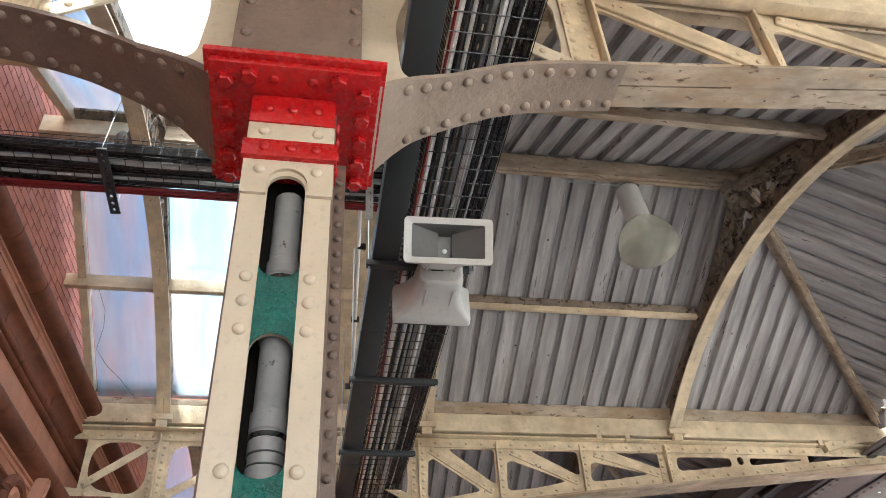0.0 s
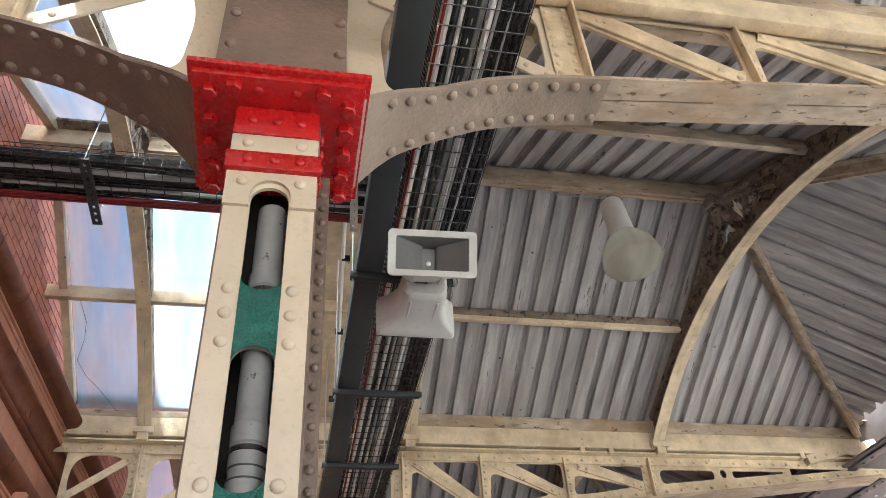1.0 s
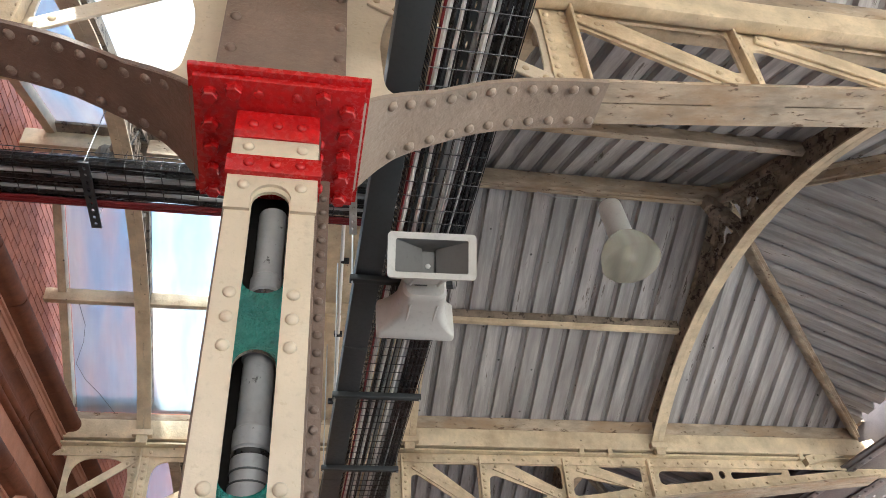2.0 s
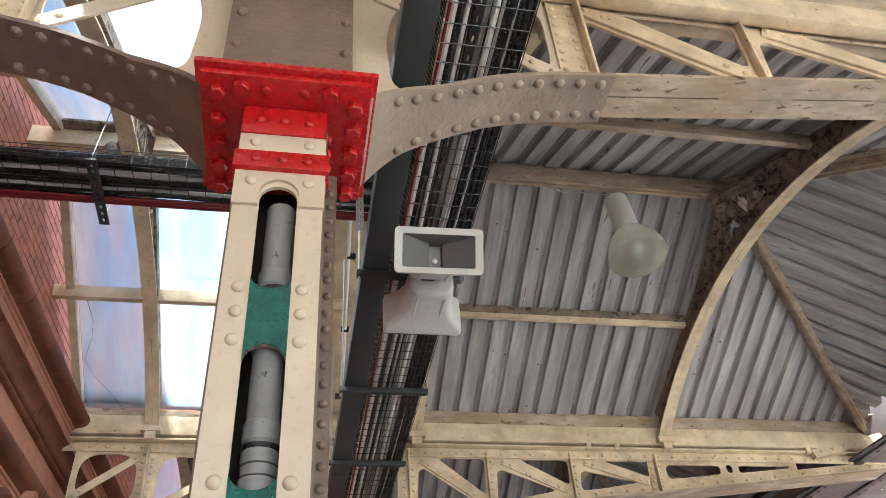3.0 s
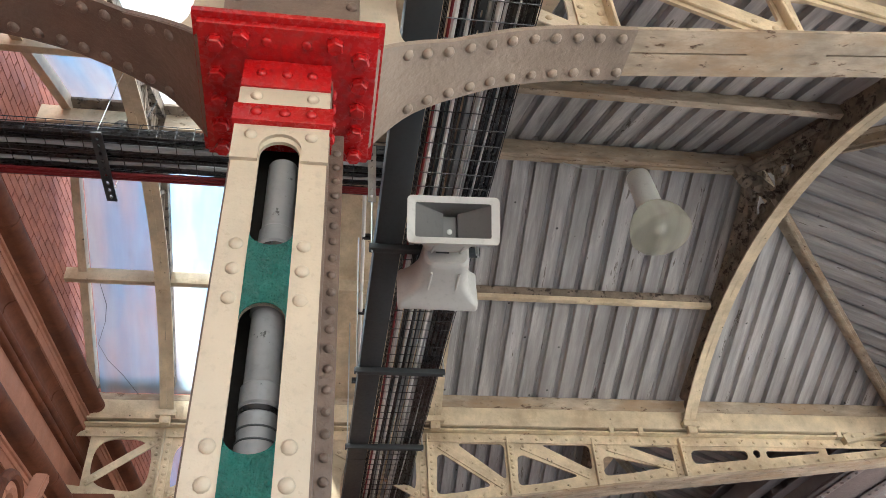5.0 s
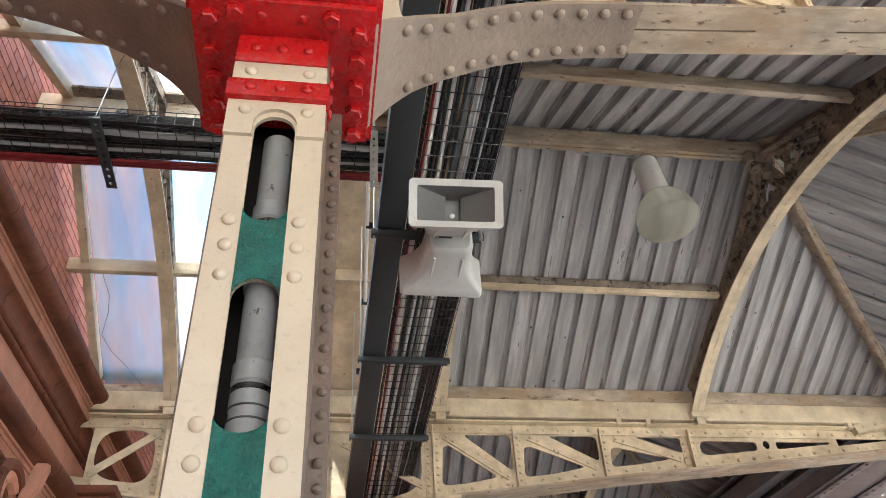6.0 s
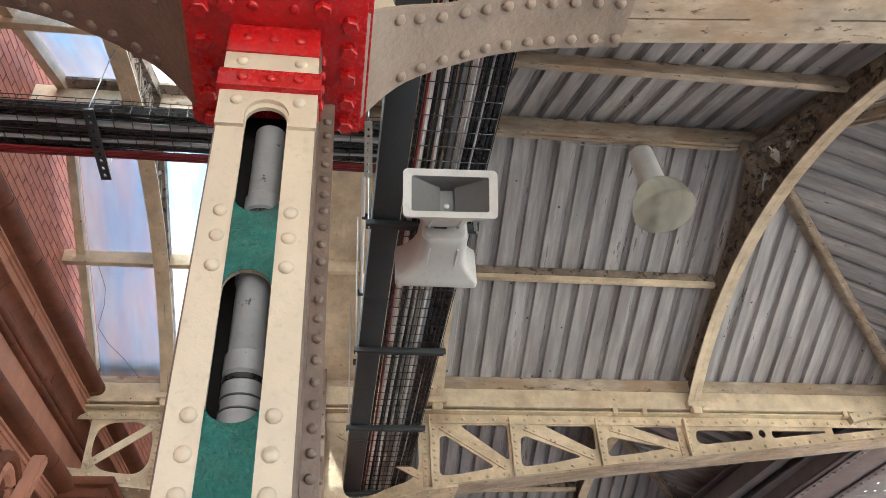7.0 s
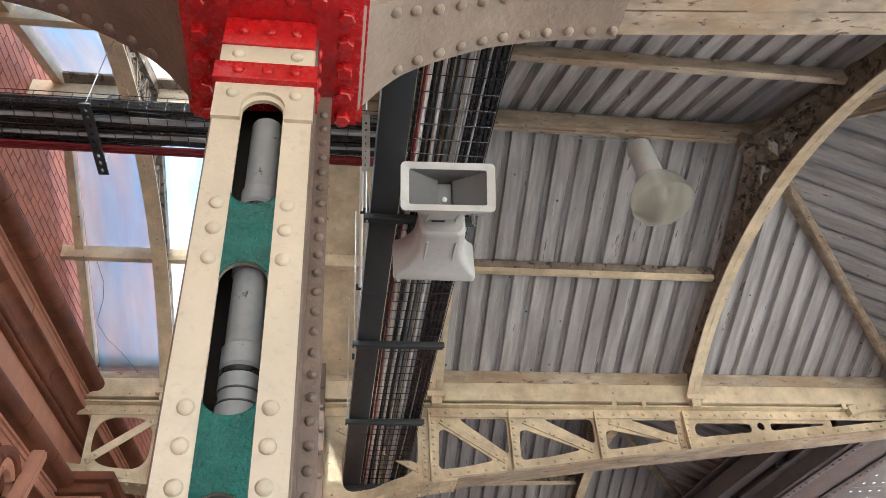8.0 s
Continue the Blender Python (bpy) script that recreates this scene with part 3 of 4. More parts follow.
def rib(x, y0, bay):
    r = thing("roof_rib", (x, y0, 0), "arched iron roof rib with cream soffit and sooty web", "rib", "roof ribs")
    pts = rib_arc(y0)
    for k in (-1, 1):
        bm = bmesh.new()
        sweep(bm, [((x + k * 0.031, y, z), (1, 0, 0), (0, ny, nz)) for y, z, ny, nz in pts], [(-0.029, 0), (0.029, 0), (0.029, 0.014), (-0.029, 0.014)])
        under("soffit_flange", bm, OLDCREAM, r, "old cream lower flange")
    for i0 in range(0, 28, 4):
        bm = bmesh.new()
        sweep(bm, [((x, y, z), (1, 0, 0), (0, ny, nz)) for y, z, ny, nz in pts[i0:i0 + 4]], [(-0.004, 0.002), (0.004, 0.002), (0.004, 0.012), (-0.004, 0.012)])
        under("seam_filler", bm, OLDCREAM, r)
    bm = bmesh.new()
    lower = [bm.verts.new((x - 0.008, y, z + 0.012)) for y, z, ny, nz in pts]
    upper = [bm.verts.new((x - 0.008, y, max(z + 0.06, min(slope_z(y, bay) + 0.03, z + 0.20)))) for y, z, ny, nz in pts]
    for i in range(len(pts) - 1):
        bm.faces.new((lower[i], lower[i + 1], upper[i + 1], upper[i]))
    q = bmesh.ops.extrude_face_region(bm, geom=list(bm.faces))
    bmesh.ops.translate(bm, verts=[v for v in q["geom"] if isinstance(v, bmesh.types.BMVert)], vec=(0.016, 0, 0))
    under("web", bm, SOOT, r, "sooty brown web plate")
    mid = y0 + BAY / 2
    for s in (-1, 1):
        bm = bmesh.new()
        bar(bm, (x, mid + s * (BAY / 2 - 0.15), slope_z(mid + BAY / 2 - 0.15, bay) + 0.04), (x, mid, RIDGE_Z + 0.04), 0.08, 0.10)
        under("rafter", bm, SOOT, r)
        for t in range(5):
            bm = bmesh.new()
            ya, yb = mid + s * (0.06 + 0.17 * t), mid + s * (0.20 + 0.17 * t)
            za, zb = slope_z(ya, bay), slope_z(yb, bay)
            zr = lambda y: np.interp(y, [p[0] for p in pts], [p[1] for p in pts])
            if t % 2:
                bar(bm, (x - 0.01, ya, za), (x - 0.01, yb, zr(yb) + 0.15), 0.03, 0.05, (1, 0, 0))
            else:
                bar(bm, (x - 0.01, ya, zr(ya) + 0.15), (x - 0.01, yb, zb), 0.03, 0.05, (1, 0, 0))
            tube(bm, [(x - 0.01, (ya + yb) / 2 + 0.055 * math.cos(a), (za + zr(ya)) / 2 + 0.1 + 0.055 * math.sin(a)) for a in np.linspace(0, 6.2, 14)], 0.017, 5)
            tube(bm, [(x - 0.012, ya + 0.035 * math.cos(a), za - 0.09 + 0.04 * math.sin(a)) for a in np.linspace(0, 6.2, 12)], 0.016, 5)
            tube(bm, [(x - 0.012, yb + 0.03 * math.cos(a), zr(yb) + 0.19 + 0.03 * math.sin(a)) for a in np.linspace(0, 6.2, 12)], 0.016, 5)
            under("fretwork", bm, SOOT, r, "dark scrolled iron fretwork")
    bm = bmesh.new()
    for k, (dx, dz, rr) in enumerate(((-0.25, 0.27, 0.07), (-0.20, 0.24, 0.085), (-0.12, 0.18, 0.07))):
        lathe(bm, [(0, -rr), (rr * 0.8, -rr * 0.8), (rr, -rr * 0.2), (rr * 0.95, rr * 0.5), (rr * 0.6, rr), (0, rr)], 7, (x + dx, mid + 0.012 * k, 5.93 + dz))
    tube(bm, [(x - 0.22, mid, 6.19), (x - 0.10, mid + 0.01, 6.10), (x - 0.02, mid, 5.98), (x, mid, 5.86)], 0.05, 7)
    for e in (-1, 1):
        for w0, w1, rr in ((0.05, 0.85, 0.034), (0.02, 0.55, 0.026)):
            tube(bm, [(x - 0.18, mid + e * w0, 6.20), (x - 0.12, mid + e * (w0 + w1 * 0.2), 6.16), (x - 0.07, mid + e * (w0 + w1 * 0.5), 6.05 + w0), (x - 0.03, mid + e * w1, 5.90 + w0)], rr, 6)
        tube(bm, [(x - 0.08, mid + e * (0.28 + 0.075 * math.cos(a)), 6.02 + 0.075 * math.sin(a)) for a in np.linspace(0, 6.2, 14)], 0.022, 6)
    under("boss", bm, SOOT, r, "sooty cast scroll boss at the ridge")
    for y in (y0 + 0.125, y0 + BAY - 0.125):
        bm = bmesh.new()
        box(bm, x - 0.085, x + 0.085, y - 0.05, y + 0.03, 5.02, 5.075, 0.004)
        box(bm, x - 0.045, x + 0.045, y - 0.04, y + 0.02, 4.95, 5.02, 0.004)
        under("foot", bm, OLDCREAM, r)
    if x == RIB_X[2]:
        hinge = Matrix.Translation((x, y0 + BAY, 0))
        r.matrix_basis = hinge @ pose(0, 0, 0, 0, 0, 2.2) @ hinge.inverted() @ Matrix.Translation(r.location)
    return r


PERIOD = 0.198


def corrugated(bm, x0, x1, a, b, dz=0.06):
    """Trapezoidal sheet between heights a=(y, z) and b=(y, z)."""
    prof = []
    x = x0
    while x < x1 - 1e-6:
        for f, h in ((0.0, 0.0), (0.58, 0.0), (0.63, 0.045), (0.76, 0.045), (0.78, 0.038), (0.80, 0.045), (0.95, 0.045)):
            if x + f * PERIOD <= x1:
                prof.append((x + f * PERIOD, h))
        x += PERIOD
    prof.append((x1, 0.0))
    lo = [bm.verts.new((p, a[0], a[1] + dz + h)) for p, h in prof]
    hi = [bm.verts.new((p, b[0], b[1] + dz + h)) for p, h in prof]
    for i in range(len(prof) - 1):
        bm.faces.new((lo[i], lo[i + 1], hi[i + 1], hi[i]))
    q = bmesh.ops.extrude_face_region(bm, geom=list(bm.faces))
    bmesh.ops.translate(bm, verts=[v for v in q["geom"] if isinstance(v, bmesh.types.BMVert)], vec=(0, 0, 0.003))
    return bm


def roof_bay(bay, detail=True):
    y0 = G_Y[0] + bay * BAY
    mid, y1 = y0 + BAY / 2, y0 + BAY
    roof = thing("roof", (0, mid, EAVE_Z), "pitched station roof of weathered grey corrugated sheets and milky glass", "roof", kind="structure")
    rx = RIB_X[2]
    eaves = ((y0 + 0.10, mid), (y1 - 0.10, mid))
    for ye, ym in eaves:
        # sheets by widths of five ribs
        x = RIB_X[1] + 0.034
        while x < rx - 0.01:
            under("roof_sheet", corrugated(bmesh.new(), x, min(x + PERIOD * 5, rx), (ye + (0.12 if ye > ym else -0.12), slope_z(ye, bay) - 0.057), (ym, RIDGE_Z)), SHEET, roof)
            x += PERIOD * 5
        # glazing towards the wall
        for xa, xb in ((-1.75, RIB_X[0]), (RIB_X[0], 0.12))[:2 if bay == 0 else 1 if bay < 2 else 0]:
            yq = (ye + ym) / 2
            for p, q in ((ye + (0.09 if ye > ym else -0.09), yq), (yq, ym)):
                bm = bmesh.new()
                vs = [(xa + 0.004, p, slope_z(p, bay) + 0.085), (xb - 0.004, p, slope_z(p, bay) + 0.085), (xb - 0.004, q, slope_z(q, bay) + 0.085), (xa + 0.004, q, slope_z(q, bay) + 0.085)]
                lo_v = [bm.verts.new(v) for v in vs]
                hi_v = [bm.verts.new((v[0], v[1], v[2] + 0.006)) for v in vs]
                bm.faces.new(lo_v), bm.faces.new(hi_v[::-1])
                for i in range(4):
                    bm.faces.new((lo_v[i], hi_v[i], hi_v[(i + 1) % 4], lo_v[(i + 1) % 4]))
                under("pane", bm, PANE, roof, "milky wired glass pane")
        if bay == 0:
            sg = 1 if ye > ym else -1
            bm = bmesh.new()
            bar(bm, (-1.75, ym + sg * 0.085, slope_z(ym + 0.085, bay) + 0.055), (0.28, ym + sg * 0.085, slope_z(ym + 0.085, bay) + 0.055), 0.09, 0.03)
            under("ridge_flashing", bm, SOOT, roof, "dark flashing along the ridge")
        for xb in (-1.79, 0.12):
            bm = bmesh.new()
            bar(bm, (xb, ye, slope_z(ye, bay) + 0.05), (xb, ym, RIDGE_Z + 0.05), 0.065 if xb < 0 else 0.09, 0.09)
            under("glazing_bar", bm, OLDCREAM, roof)
        for k in range(6 if bay == 0 else 13 if bay < 2 else 18):
            xb = (0.23 if bay == 0 else -1.04 if bay < 2 else -2.05) + k * 0.19
            bm = bmesh.new()
            eave_y = ye + (0.1 if ye > ym else -0.1)
            bar(bm, (xb, eave_y, slope_z(ye, bay) + 0.0125), (xb, ym, RIDGE_Z + 0.06), 0.1895, 0.02)
            under("lining_board", bm, OLDCREAM, roof)
        # hip end
        bm = bmesh.new()
        n = 13
        for i in range(n):
            xa, xb = rx + (HIP_X - rx) * i / n, rx + (HIP_X - rx) * (i + 1) / n
            fa, fb = 1 - i / n, 1 - (i + 1) / n
            ya, yb = ye + (ym - ye) * fa, ye + (ym - ye) * fb
            za, zb = slope_z(ya, bay) + 0.06, slope_z(yb, bay) + 0.06
            w = xb - xa
            cols = [(xa, 0.0), (xa + w * 0.58, 0.0), (xa + w * 0.66, 0.045), (xa + w * 0.92, 0.045), (xb, 0.0)]
            lo_v = [bm.verts.new((p, ye + (0.1 if ye > ym else -0.1), slope_z(ye, bay) + 0.0125 + h)) for p, h in cols]
            hi_v = [bm.verts.new((p, ya + (yb - ya) * (p - xa) / w, za + (zb - za) * (p - xa) / w + h)) for p, h in cols]
            for j in range(4):
                bm.faces.new((lo_v[j], lo_v[j + 1], hi_v[j + 1], hi_v[j]))
        under("hip_sheet", bm, SHEET, roof)
        bm = bmesh.new()
        bar(bm, (rx + 0.03, ym, RIDGE_Z - 0.02), (HIP_X, ye, slope_z(ye, bay) - 0.02), 0.075, 0.09)
        bar(bm, (rx + 0.03, ym, RIDGE_Z - 0.07), (HIP_X, ye, slope_z(ye, bay) - 0.07), 0.022, 0.05)
        bar(bm, (rx - 0.05, ym, RIDGE_Z + 0.034), (HIP_X, ye, slope_z(ye, bay) + 0.034), 0.11, 0.012)
        under("hip_rafter", bm, PEEL, roof, "weathered timber hip rafter")
        # eave plate
        sgn = 1 if ye < ym else -1
        bm = bmesh.new()
        box(bm, RIB_X[1], HIP_X, *sorted((ye, ye - sgn * 0.03)), 5.20, 5.328 if sgn < 0 else 5.405, 0.004)
        box(bm, -2.0, RIB_X[1] - 0.004, *sorted((ye, ye - sgn * 0.03)), 5.20, 5.262, 0.004)
        under("eave_fascia", bm, PEEL, roof, "stained cream eave board")
        bm = bmesh.new()
        box(bm, -2.0, HIP_X, *sorted((ye + sgn * 0.015, ye - sgn * 0.06)), 5.012 if sgn < 0 else 5.075, 5.195, 0.01)
        under("eave_gutter", bm, OLDCREAM, roof, "cream box gutter")
        # middle purlin
        ypur = ym + (ye - ym) * (0.545 if ye > ym else 0.42)
        for xa, xb in ((-1.98, RIB_X[0] - 0.04), (RIB_X[0] + 0.04, RIB_X[1] - 0.04), (RIB_X[1] + 0.04, RIB_X[2] + (-0.03 if ye > ym else 0.08))):
            bm = bmesh.new()
            box(bm, xa, xb, ypur - 0.028, ypur + 0.028, slope_z(ypur, bay) - 0.06, slope_z(ypur, bay) + 0.06, 0.006)
            under("purlin", bm, OLDCREAM if xb < 1 or ye > ym else PEEL, roof, "cream timber purlin")
            if ye > ym and xa > 1:
                under("purlin_side", boxed(xa + 0.01, xb - 0.002, ypur - 0.036, ypur - 0.0285, slope_z(ypur, bay) - 0.02, slope_z(ypur, bay) + 0.058, bevel=0.002), SOOT, roof, "dark strip along the upper side of the purlin")
    # hip end face
    bm = bmesh.new()
    n = 22
    ya0, yb0 = eaves[0][0], eaves[1][0]
    ze = slope_z(ya0, bay) + 0.06
    for i in range(n):
        for f0, f1, h0, h1 in ((0, 0.58, 0, 0), (0.58, 0.66, 0, 0.06), (0.66, 0.92, 0.06, 0.06), (0.92, 1, 0.06, 0)):
            q = []
            for f, h in ((f0, h0), (f1, h1)):
                y = ya0 + (yb0 - ya0) * (i + f) / n
                t = 1 - abs(y - mid) / (mid - ya0)
                q.append(((HIP_X, y, ze + h), (HIP_X + (rx - HIP_X) * t, y, ze + (RIDGE_Z + 0.06 - ze) * t + h)))
            vs = [bm.verts.new(p) for p in (q[0][0], q[1][0], q[1][1], q[0][1])]
            bm.faces.new(vs)
    bmesh.ops.remove_doubles(bm, verts=bm.verts, dist=0.002)
    under("hip_sheet", bm, SHEET_END, roof)
    for xa, xb in ((-1.98, RIB_X[0] - 0.05), (RIB_X[0] + 0.05, RIB_X[1] - 0.05), (RIB_X[1] + 0.05, RIB_X[2] - 0.03)):
        bm = bmesh.new()
        box(bm, xa, xb, mid - 0.04, mid + 0.04, RIDGE_Z - 0.15, RIDGE_Z + 0.02, 0.006)
        box(bm, xa, xb, mid - 0.012, mid + 0.012, RIDGE_Z - 0.165, RIDGE_Z - 0.148, 0.003)
        under("ridge_beam", bm, OLDCREAM if xb < 1 else PEEL, roof, "weathered cream ridge beam")
    if detail:
        for x in RIB_X:
            rib(x, y0, bay)
    return roof


roof_bay(0)
for k in (-1, 0, 1, 2):
    tagged(part("trim", boxed(-2.3, 6.3, G_Y[0] + k * BAY - 0.10, G_Y[0] + k * BAY + 0.10, 5.415, 5.43, bevel=0), SOOT), "dark lead valley gutter between the roof bays", "gutter", kind="structure")
roof_bay(1)
# bays -1 and -2 are out of view, added to keep sun off floor and column
roof_bay(-1, False)
roof_bay(-2, False)
roof_bay(2, False)
# unseen wall, added to stop light entering the far bays
tagged(part("wall_north", boxed(-3, 16, 12.6, 13.0, 0, 9, bevel=0), PINK), "unseen plain end wall added to block light from the far end", "wall", kind="structure")

# ---- main girder along the tracks and the vault beyond ----
PURPLE = mat("purple_grey_paint", (0.17, 0.145, 0.145), 0.5, vary=0.12, scale=5, bump=0.3, stain=(0.12, 0.10, 0.10))
RIVET_PURPLE = rivet_mesh("rivet", 0.022, PURPLE)
BOARD = mat("grey_vault_board", (0.20, 0.195, 0.20), 0.6, vary=0.12, scale=4, bump=0.15, islands=True)
TRACKS = Matrix.Translation((6.0, 6.0, 0)) @ pose(0, 0, 0, 0, 0, 5.2) @ Matrix.Translation((-6.0, -6.0, 0))
mg = thing("main_girder", (0, 0, 0), "purple-grey riveted plate girder running along the tracks", "girder")
under("soffit_plate", boxed(5.642, 6.38, -9.0, 14.0, 4.90, 4.925), PURPLE, mg)
for x0, x1 in ((5.70, 5.80), (6.22, 6.38)):
    under("flange_angle", boxed(x0, x1, -9.0, 14.0, 4.878, 4.898), PURPLE, mg)
under("web_plate", boxed(5.64, 5.66, 5.1, 14.0, 4.93, 5.6), PURPLE, mg)
under("web_plate", boxed(6.35, 6.37, -9.0, 14.0, 4.93, 5.6), PURPLE, mg)
under("flange_angle", boxed(5.50, 5.64, 5.1, 14.0, 5.06, 5.085), PURPLE, mg)
for y in np.arange(5.4, 9.0, 1.15):
    under("stiffener", boxed(5.48, 5.64, y - 0.012, y + 0.012, 5.09, 5.35), PURPLE, mg)
repeat("rivet", RIVET_PURPLE, mg, [at(x, y, 4.878, DOWN) for x in (5.755, 6.285) for y in np.arange(4.6, 8.6, 0.125)])
under("web_plate", boxed(6.10, 6.13, -9.0, 5.095, 4.93, 6.0), PURPLE, mg)
under("diaphragm", boxed(5.642, 6.098, 5.10, 5.12, 4.93, 6.0), PURPLE, mg)
under("cover_plate", boxed(5.28, 5.66, 5.1, 14.0, 5.42, 5.44), PURPLE, mg)
mg.matrix_basis = TRACKS
eb = tagged(part("trim", boxed(5.33, 5.50, 5.0, 14.0, 5.14, 5.36), PURPLE), "dark stained eave beam at the hipped roof end", "beam", kind="structure")
eb.matrix_basis = TRACKS
vault = thing("vault", (0, 0, 0), "pale grey boarded vault over the tracks with round holes", "roof", kind="structure")
for k in range(46):
    y = -9.0 + k * 0.5
    reach = 1.6 if k < 27 else 7.0
    bm = plate([(0, -0.248), (reach, -0.248), (reach, 0.248), (0, 0.248)],
               [[(0.12 + 0.14 * j + 0.022 * math.cos(a), c + 0.022 * math.sin(a)) for a in np.linspace(0, 5.5, 8)] for j in range(5) for c in (-0.12, 0.12)] if 26 < k < 36 else [], -0.012, 0.012)
    bmesh.ops.transform(bm, matrix=Matrix.Translation((6.39, y, 4.95)) @ pose(0, 0, 0, 0, -4, 0) @ pose(0, 0, 0, -90, 0, 0), verts=bm.verts)
    under("vault_board", bm, BOARD, vault)
vault.matrix_basis = TRACKS

# ---- cable trays ----


def mesh_tray(name, origin, along, across, length, width, depth, label, cables, cable_mats, radii=(0.009, 0.012, 0.016, 0.022), sway=0.012, lanes=()):
    """A wire-mesh basket of U section filled with cables."""
    t = thing(name, origin, label, "cable tray")
    o, u, v, z = Vector(origin), Vector(along), Vector(across), Vector((0, 0, 1))
    bm = bmesh.new()
    for i in range(7):
        p = o + v * width * i / 6
        tube(bm, [p, p + u * length], 0.0028, 5)
    for k in (1, 2, 3):
        for e in (0, 1):
            p = o + v * width * e + z * depth * k / 3
            tube(bm, [p, p + u * length], 0.0028, 5)
    k = int(length / 0.1)
    for i in range(k + 1):
        p = o + u * (length * i / k)
        tube(bm, [p + z * depth, p, p + v * width, p + v * width + z * depth], 0.0028, 5)
    under("wire_basket", bm, WIRE, t, "black wire basket")
    for i in range(cables + len(lanes)):
        if i < cables:
            r, m_ = random.choice(radii), cable_mats[i % len(cable_mats)]
            a = 0.02 + (width - 0.04) * ((i * 0.618 + 0.07 * random.random()) % 1.0)
            h = random.uniform(r + 0.03, depth * 0.8) if lanes else random.uniform(r + 0.004, depth * 0.55)
        else:
            f, r, m_ = lanes[i - cables]
            a, h = width * f, r + 0.004
        pts = [o + u * (length * j / 16) + v * (min(width - r, max(r, a + sway * math.sin(j * 0.7 + i)))) + z * (h + 0.5 * sway * math.sin(j * 0.9 + 2 * i)) for j in range(17)]
        bm = tube(bmesh.new(), pts, r, 7)
        under("cable", bm, m_, t)
    return t


tray_y = mesh_tray("mesh_cable_tray", (0.605, -1.6, 4.465), (0, 1, 0), (1, 0, 0), 7.6, 0.385, 0.11,
                   "black wire-mesh tray packed with black and grey cables", 12, [CABLE, CABLEG, CABLE], (0.010, 0.014, 0.018), 0.006,
                   [(0.04, 0.008, CABLER), (0.10, 0.015, WHITE), (0.17, 0.011, CABLE), (0.27, 0.011, WHITE), (0.33, 0.008, CABLE), (0.56, 0.015, WHITE), (0.62, 0.008, CABLEG),
                    (0.68, 0.014, CABLE), (0.74, 0.018, CABLE), (0.80, 0.013, CABLE), (0.85, 0.016, CABLE), (0.91, 0.018, CABLE), (0.97, 0.012, CABLE), (0.77, 0.006, CABLEG)])
for x0, m_ in ((0.685, CHANNEL), (0.735, CHANNEL), (0.838, CHANNEL)):
    bm = plate([(0, 0), (0.036, 0), (0.036, 7.6), (0, 7.6)], [[(0.018 + 0.005 * math.cos(a), z + 0.022 * math.sin(a)) for a in np.linspace(0, 5.2, 6)] for z in np.arange(1.2, 6.4, 0.10)], 0, 0.004)
    bmesh.ops.rotate(bm, cent=(0, 0, 0), matrix=Matrix.Rotation(radians(-90), 3, "X"), verts=bm.verts)
    bmesh.ops.translate(bm, verts=bm.verts, vec=(x0, -1.6, 4.484))
    under("divider", bm, m_, tray_y, "dark slotted strip")
bm = plate([(0, 0), (0.055, 0), (0.055, 7.6), (0, 7.6)], [[(0.0275 + d_ + 0.006 * math.cos(a), z + 0.012 * math.sin(a)) for a in np.linspace(0, 5.2, 6)] for z in np.arange(1.2, 6.4, 0.07) for d_ in (-0.013, 0.013)], 0, 0.004)
bmesh.ops.rotate(bm, cent=(0, 0, 0), matrix=Matrix.Rotation(radians(-90), 3, "X"), verts=bm.verts)
bmesh.ops.translate(bm, verts=bm.verts, vec=(0.775, -1.6, 4.474))
under("divider", bm, GALV, tray_y, "perforated galvanised divider strip")
# the two grey lanes paint bright reflections seen on glossy black cables
tray_x = mesh_tray("mesh_cable_tray", (-1.84, 1.50, 5.06), (1, 0, 0), (0, 1, 0), 2.45, 0.36, 0.10,
                   "black wire-mesh tray of thick black cables reaching the brick wall", 7, [CABLE], (0.018, 0.022, 0.026), 0.006,
                   [(0.05, 0.022, CABLE), (0.17, 0.014, CABLE), (0.30, 0.020, CABLEG), (0.36, 0.010, CABLE), (0.43, 0.024, CABLE), (0.56, 0.018, CABLE), (0.66, 0.014, CABLEG), (0.76, 0.020, CABLE), (0.90, 0.016, CABLE)])
for k in range(3):
    under("cable", tube(bmesh.new(), [(-1.84 + 0.27 * j, 1.84 - 0.022 * k, 5.052 + 0.004 * math.sin(j + k)) for j in range(10)], 0.010, 7), CABLER, tray_x, "thin dark red cable")
ch = thing("steel_channel", (0.52, 2.0, 4.44), "dark grey steel cable trunking beside the mesh tray", "trunking")
under("trunking", boxed(0.432, 0.582, -1.6, 6.2, 4.452, 4.57), CHANNEL, ch)
for yj in (0.35, 2.35, 4.35):
    under("joint_plate", boxed(0.428, 0.586, yj - 0.004, yj + 0.004, 4.449, 4.46, bevel=0.001), CHANNEL, ch)


def hanger(y):
    h = thing("tray_hanger", (0.7, y, 4.43), "grey slotted strut hanger under the cable trays", "hanger", "tray hangers")
    bm = box(bmesh.new(), 0.40, 1.02, y - 0.021, y + 0.021, 4.41, 4.45, 0.004)
    under("strut", bm, CHANNEL, h)
    for x in (0.415, 1.01):
        bm = tube(bmesh.new(), [(x, y, 4.40), (x, y, 5.6)], 0.006, 6)
        under("rod", bm, GALV, h)
    return h


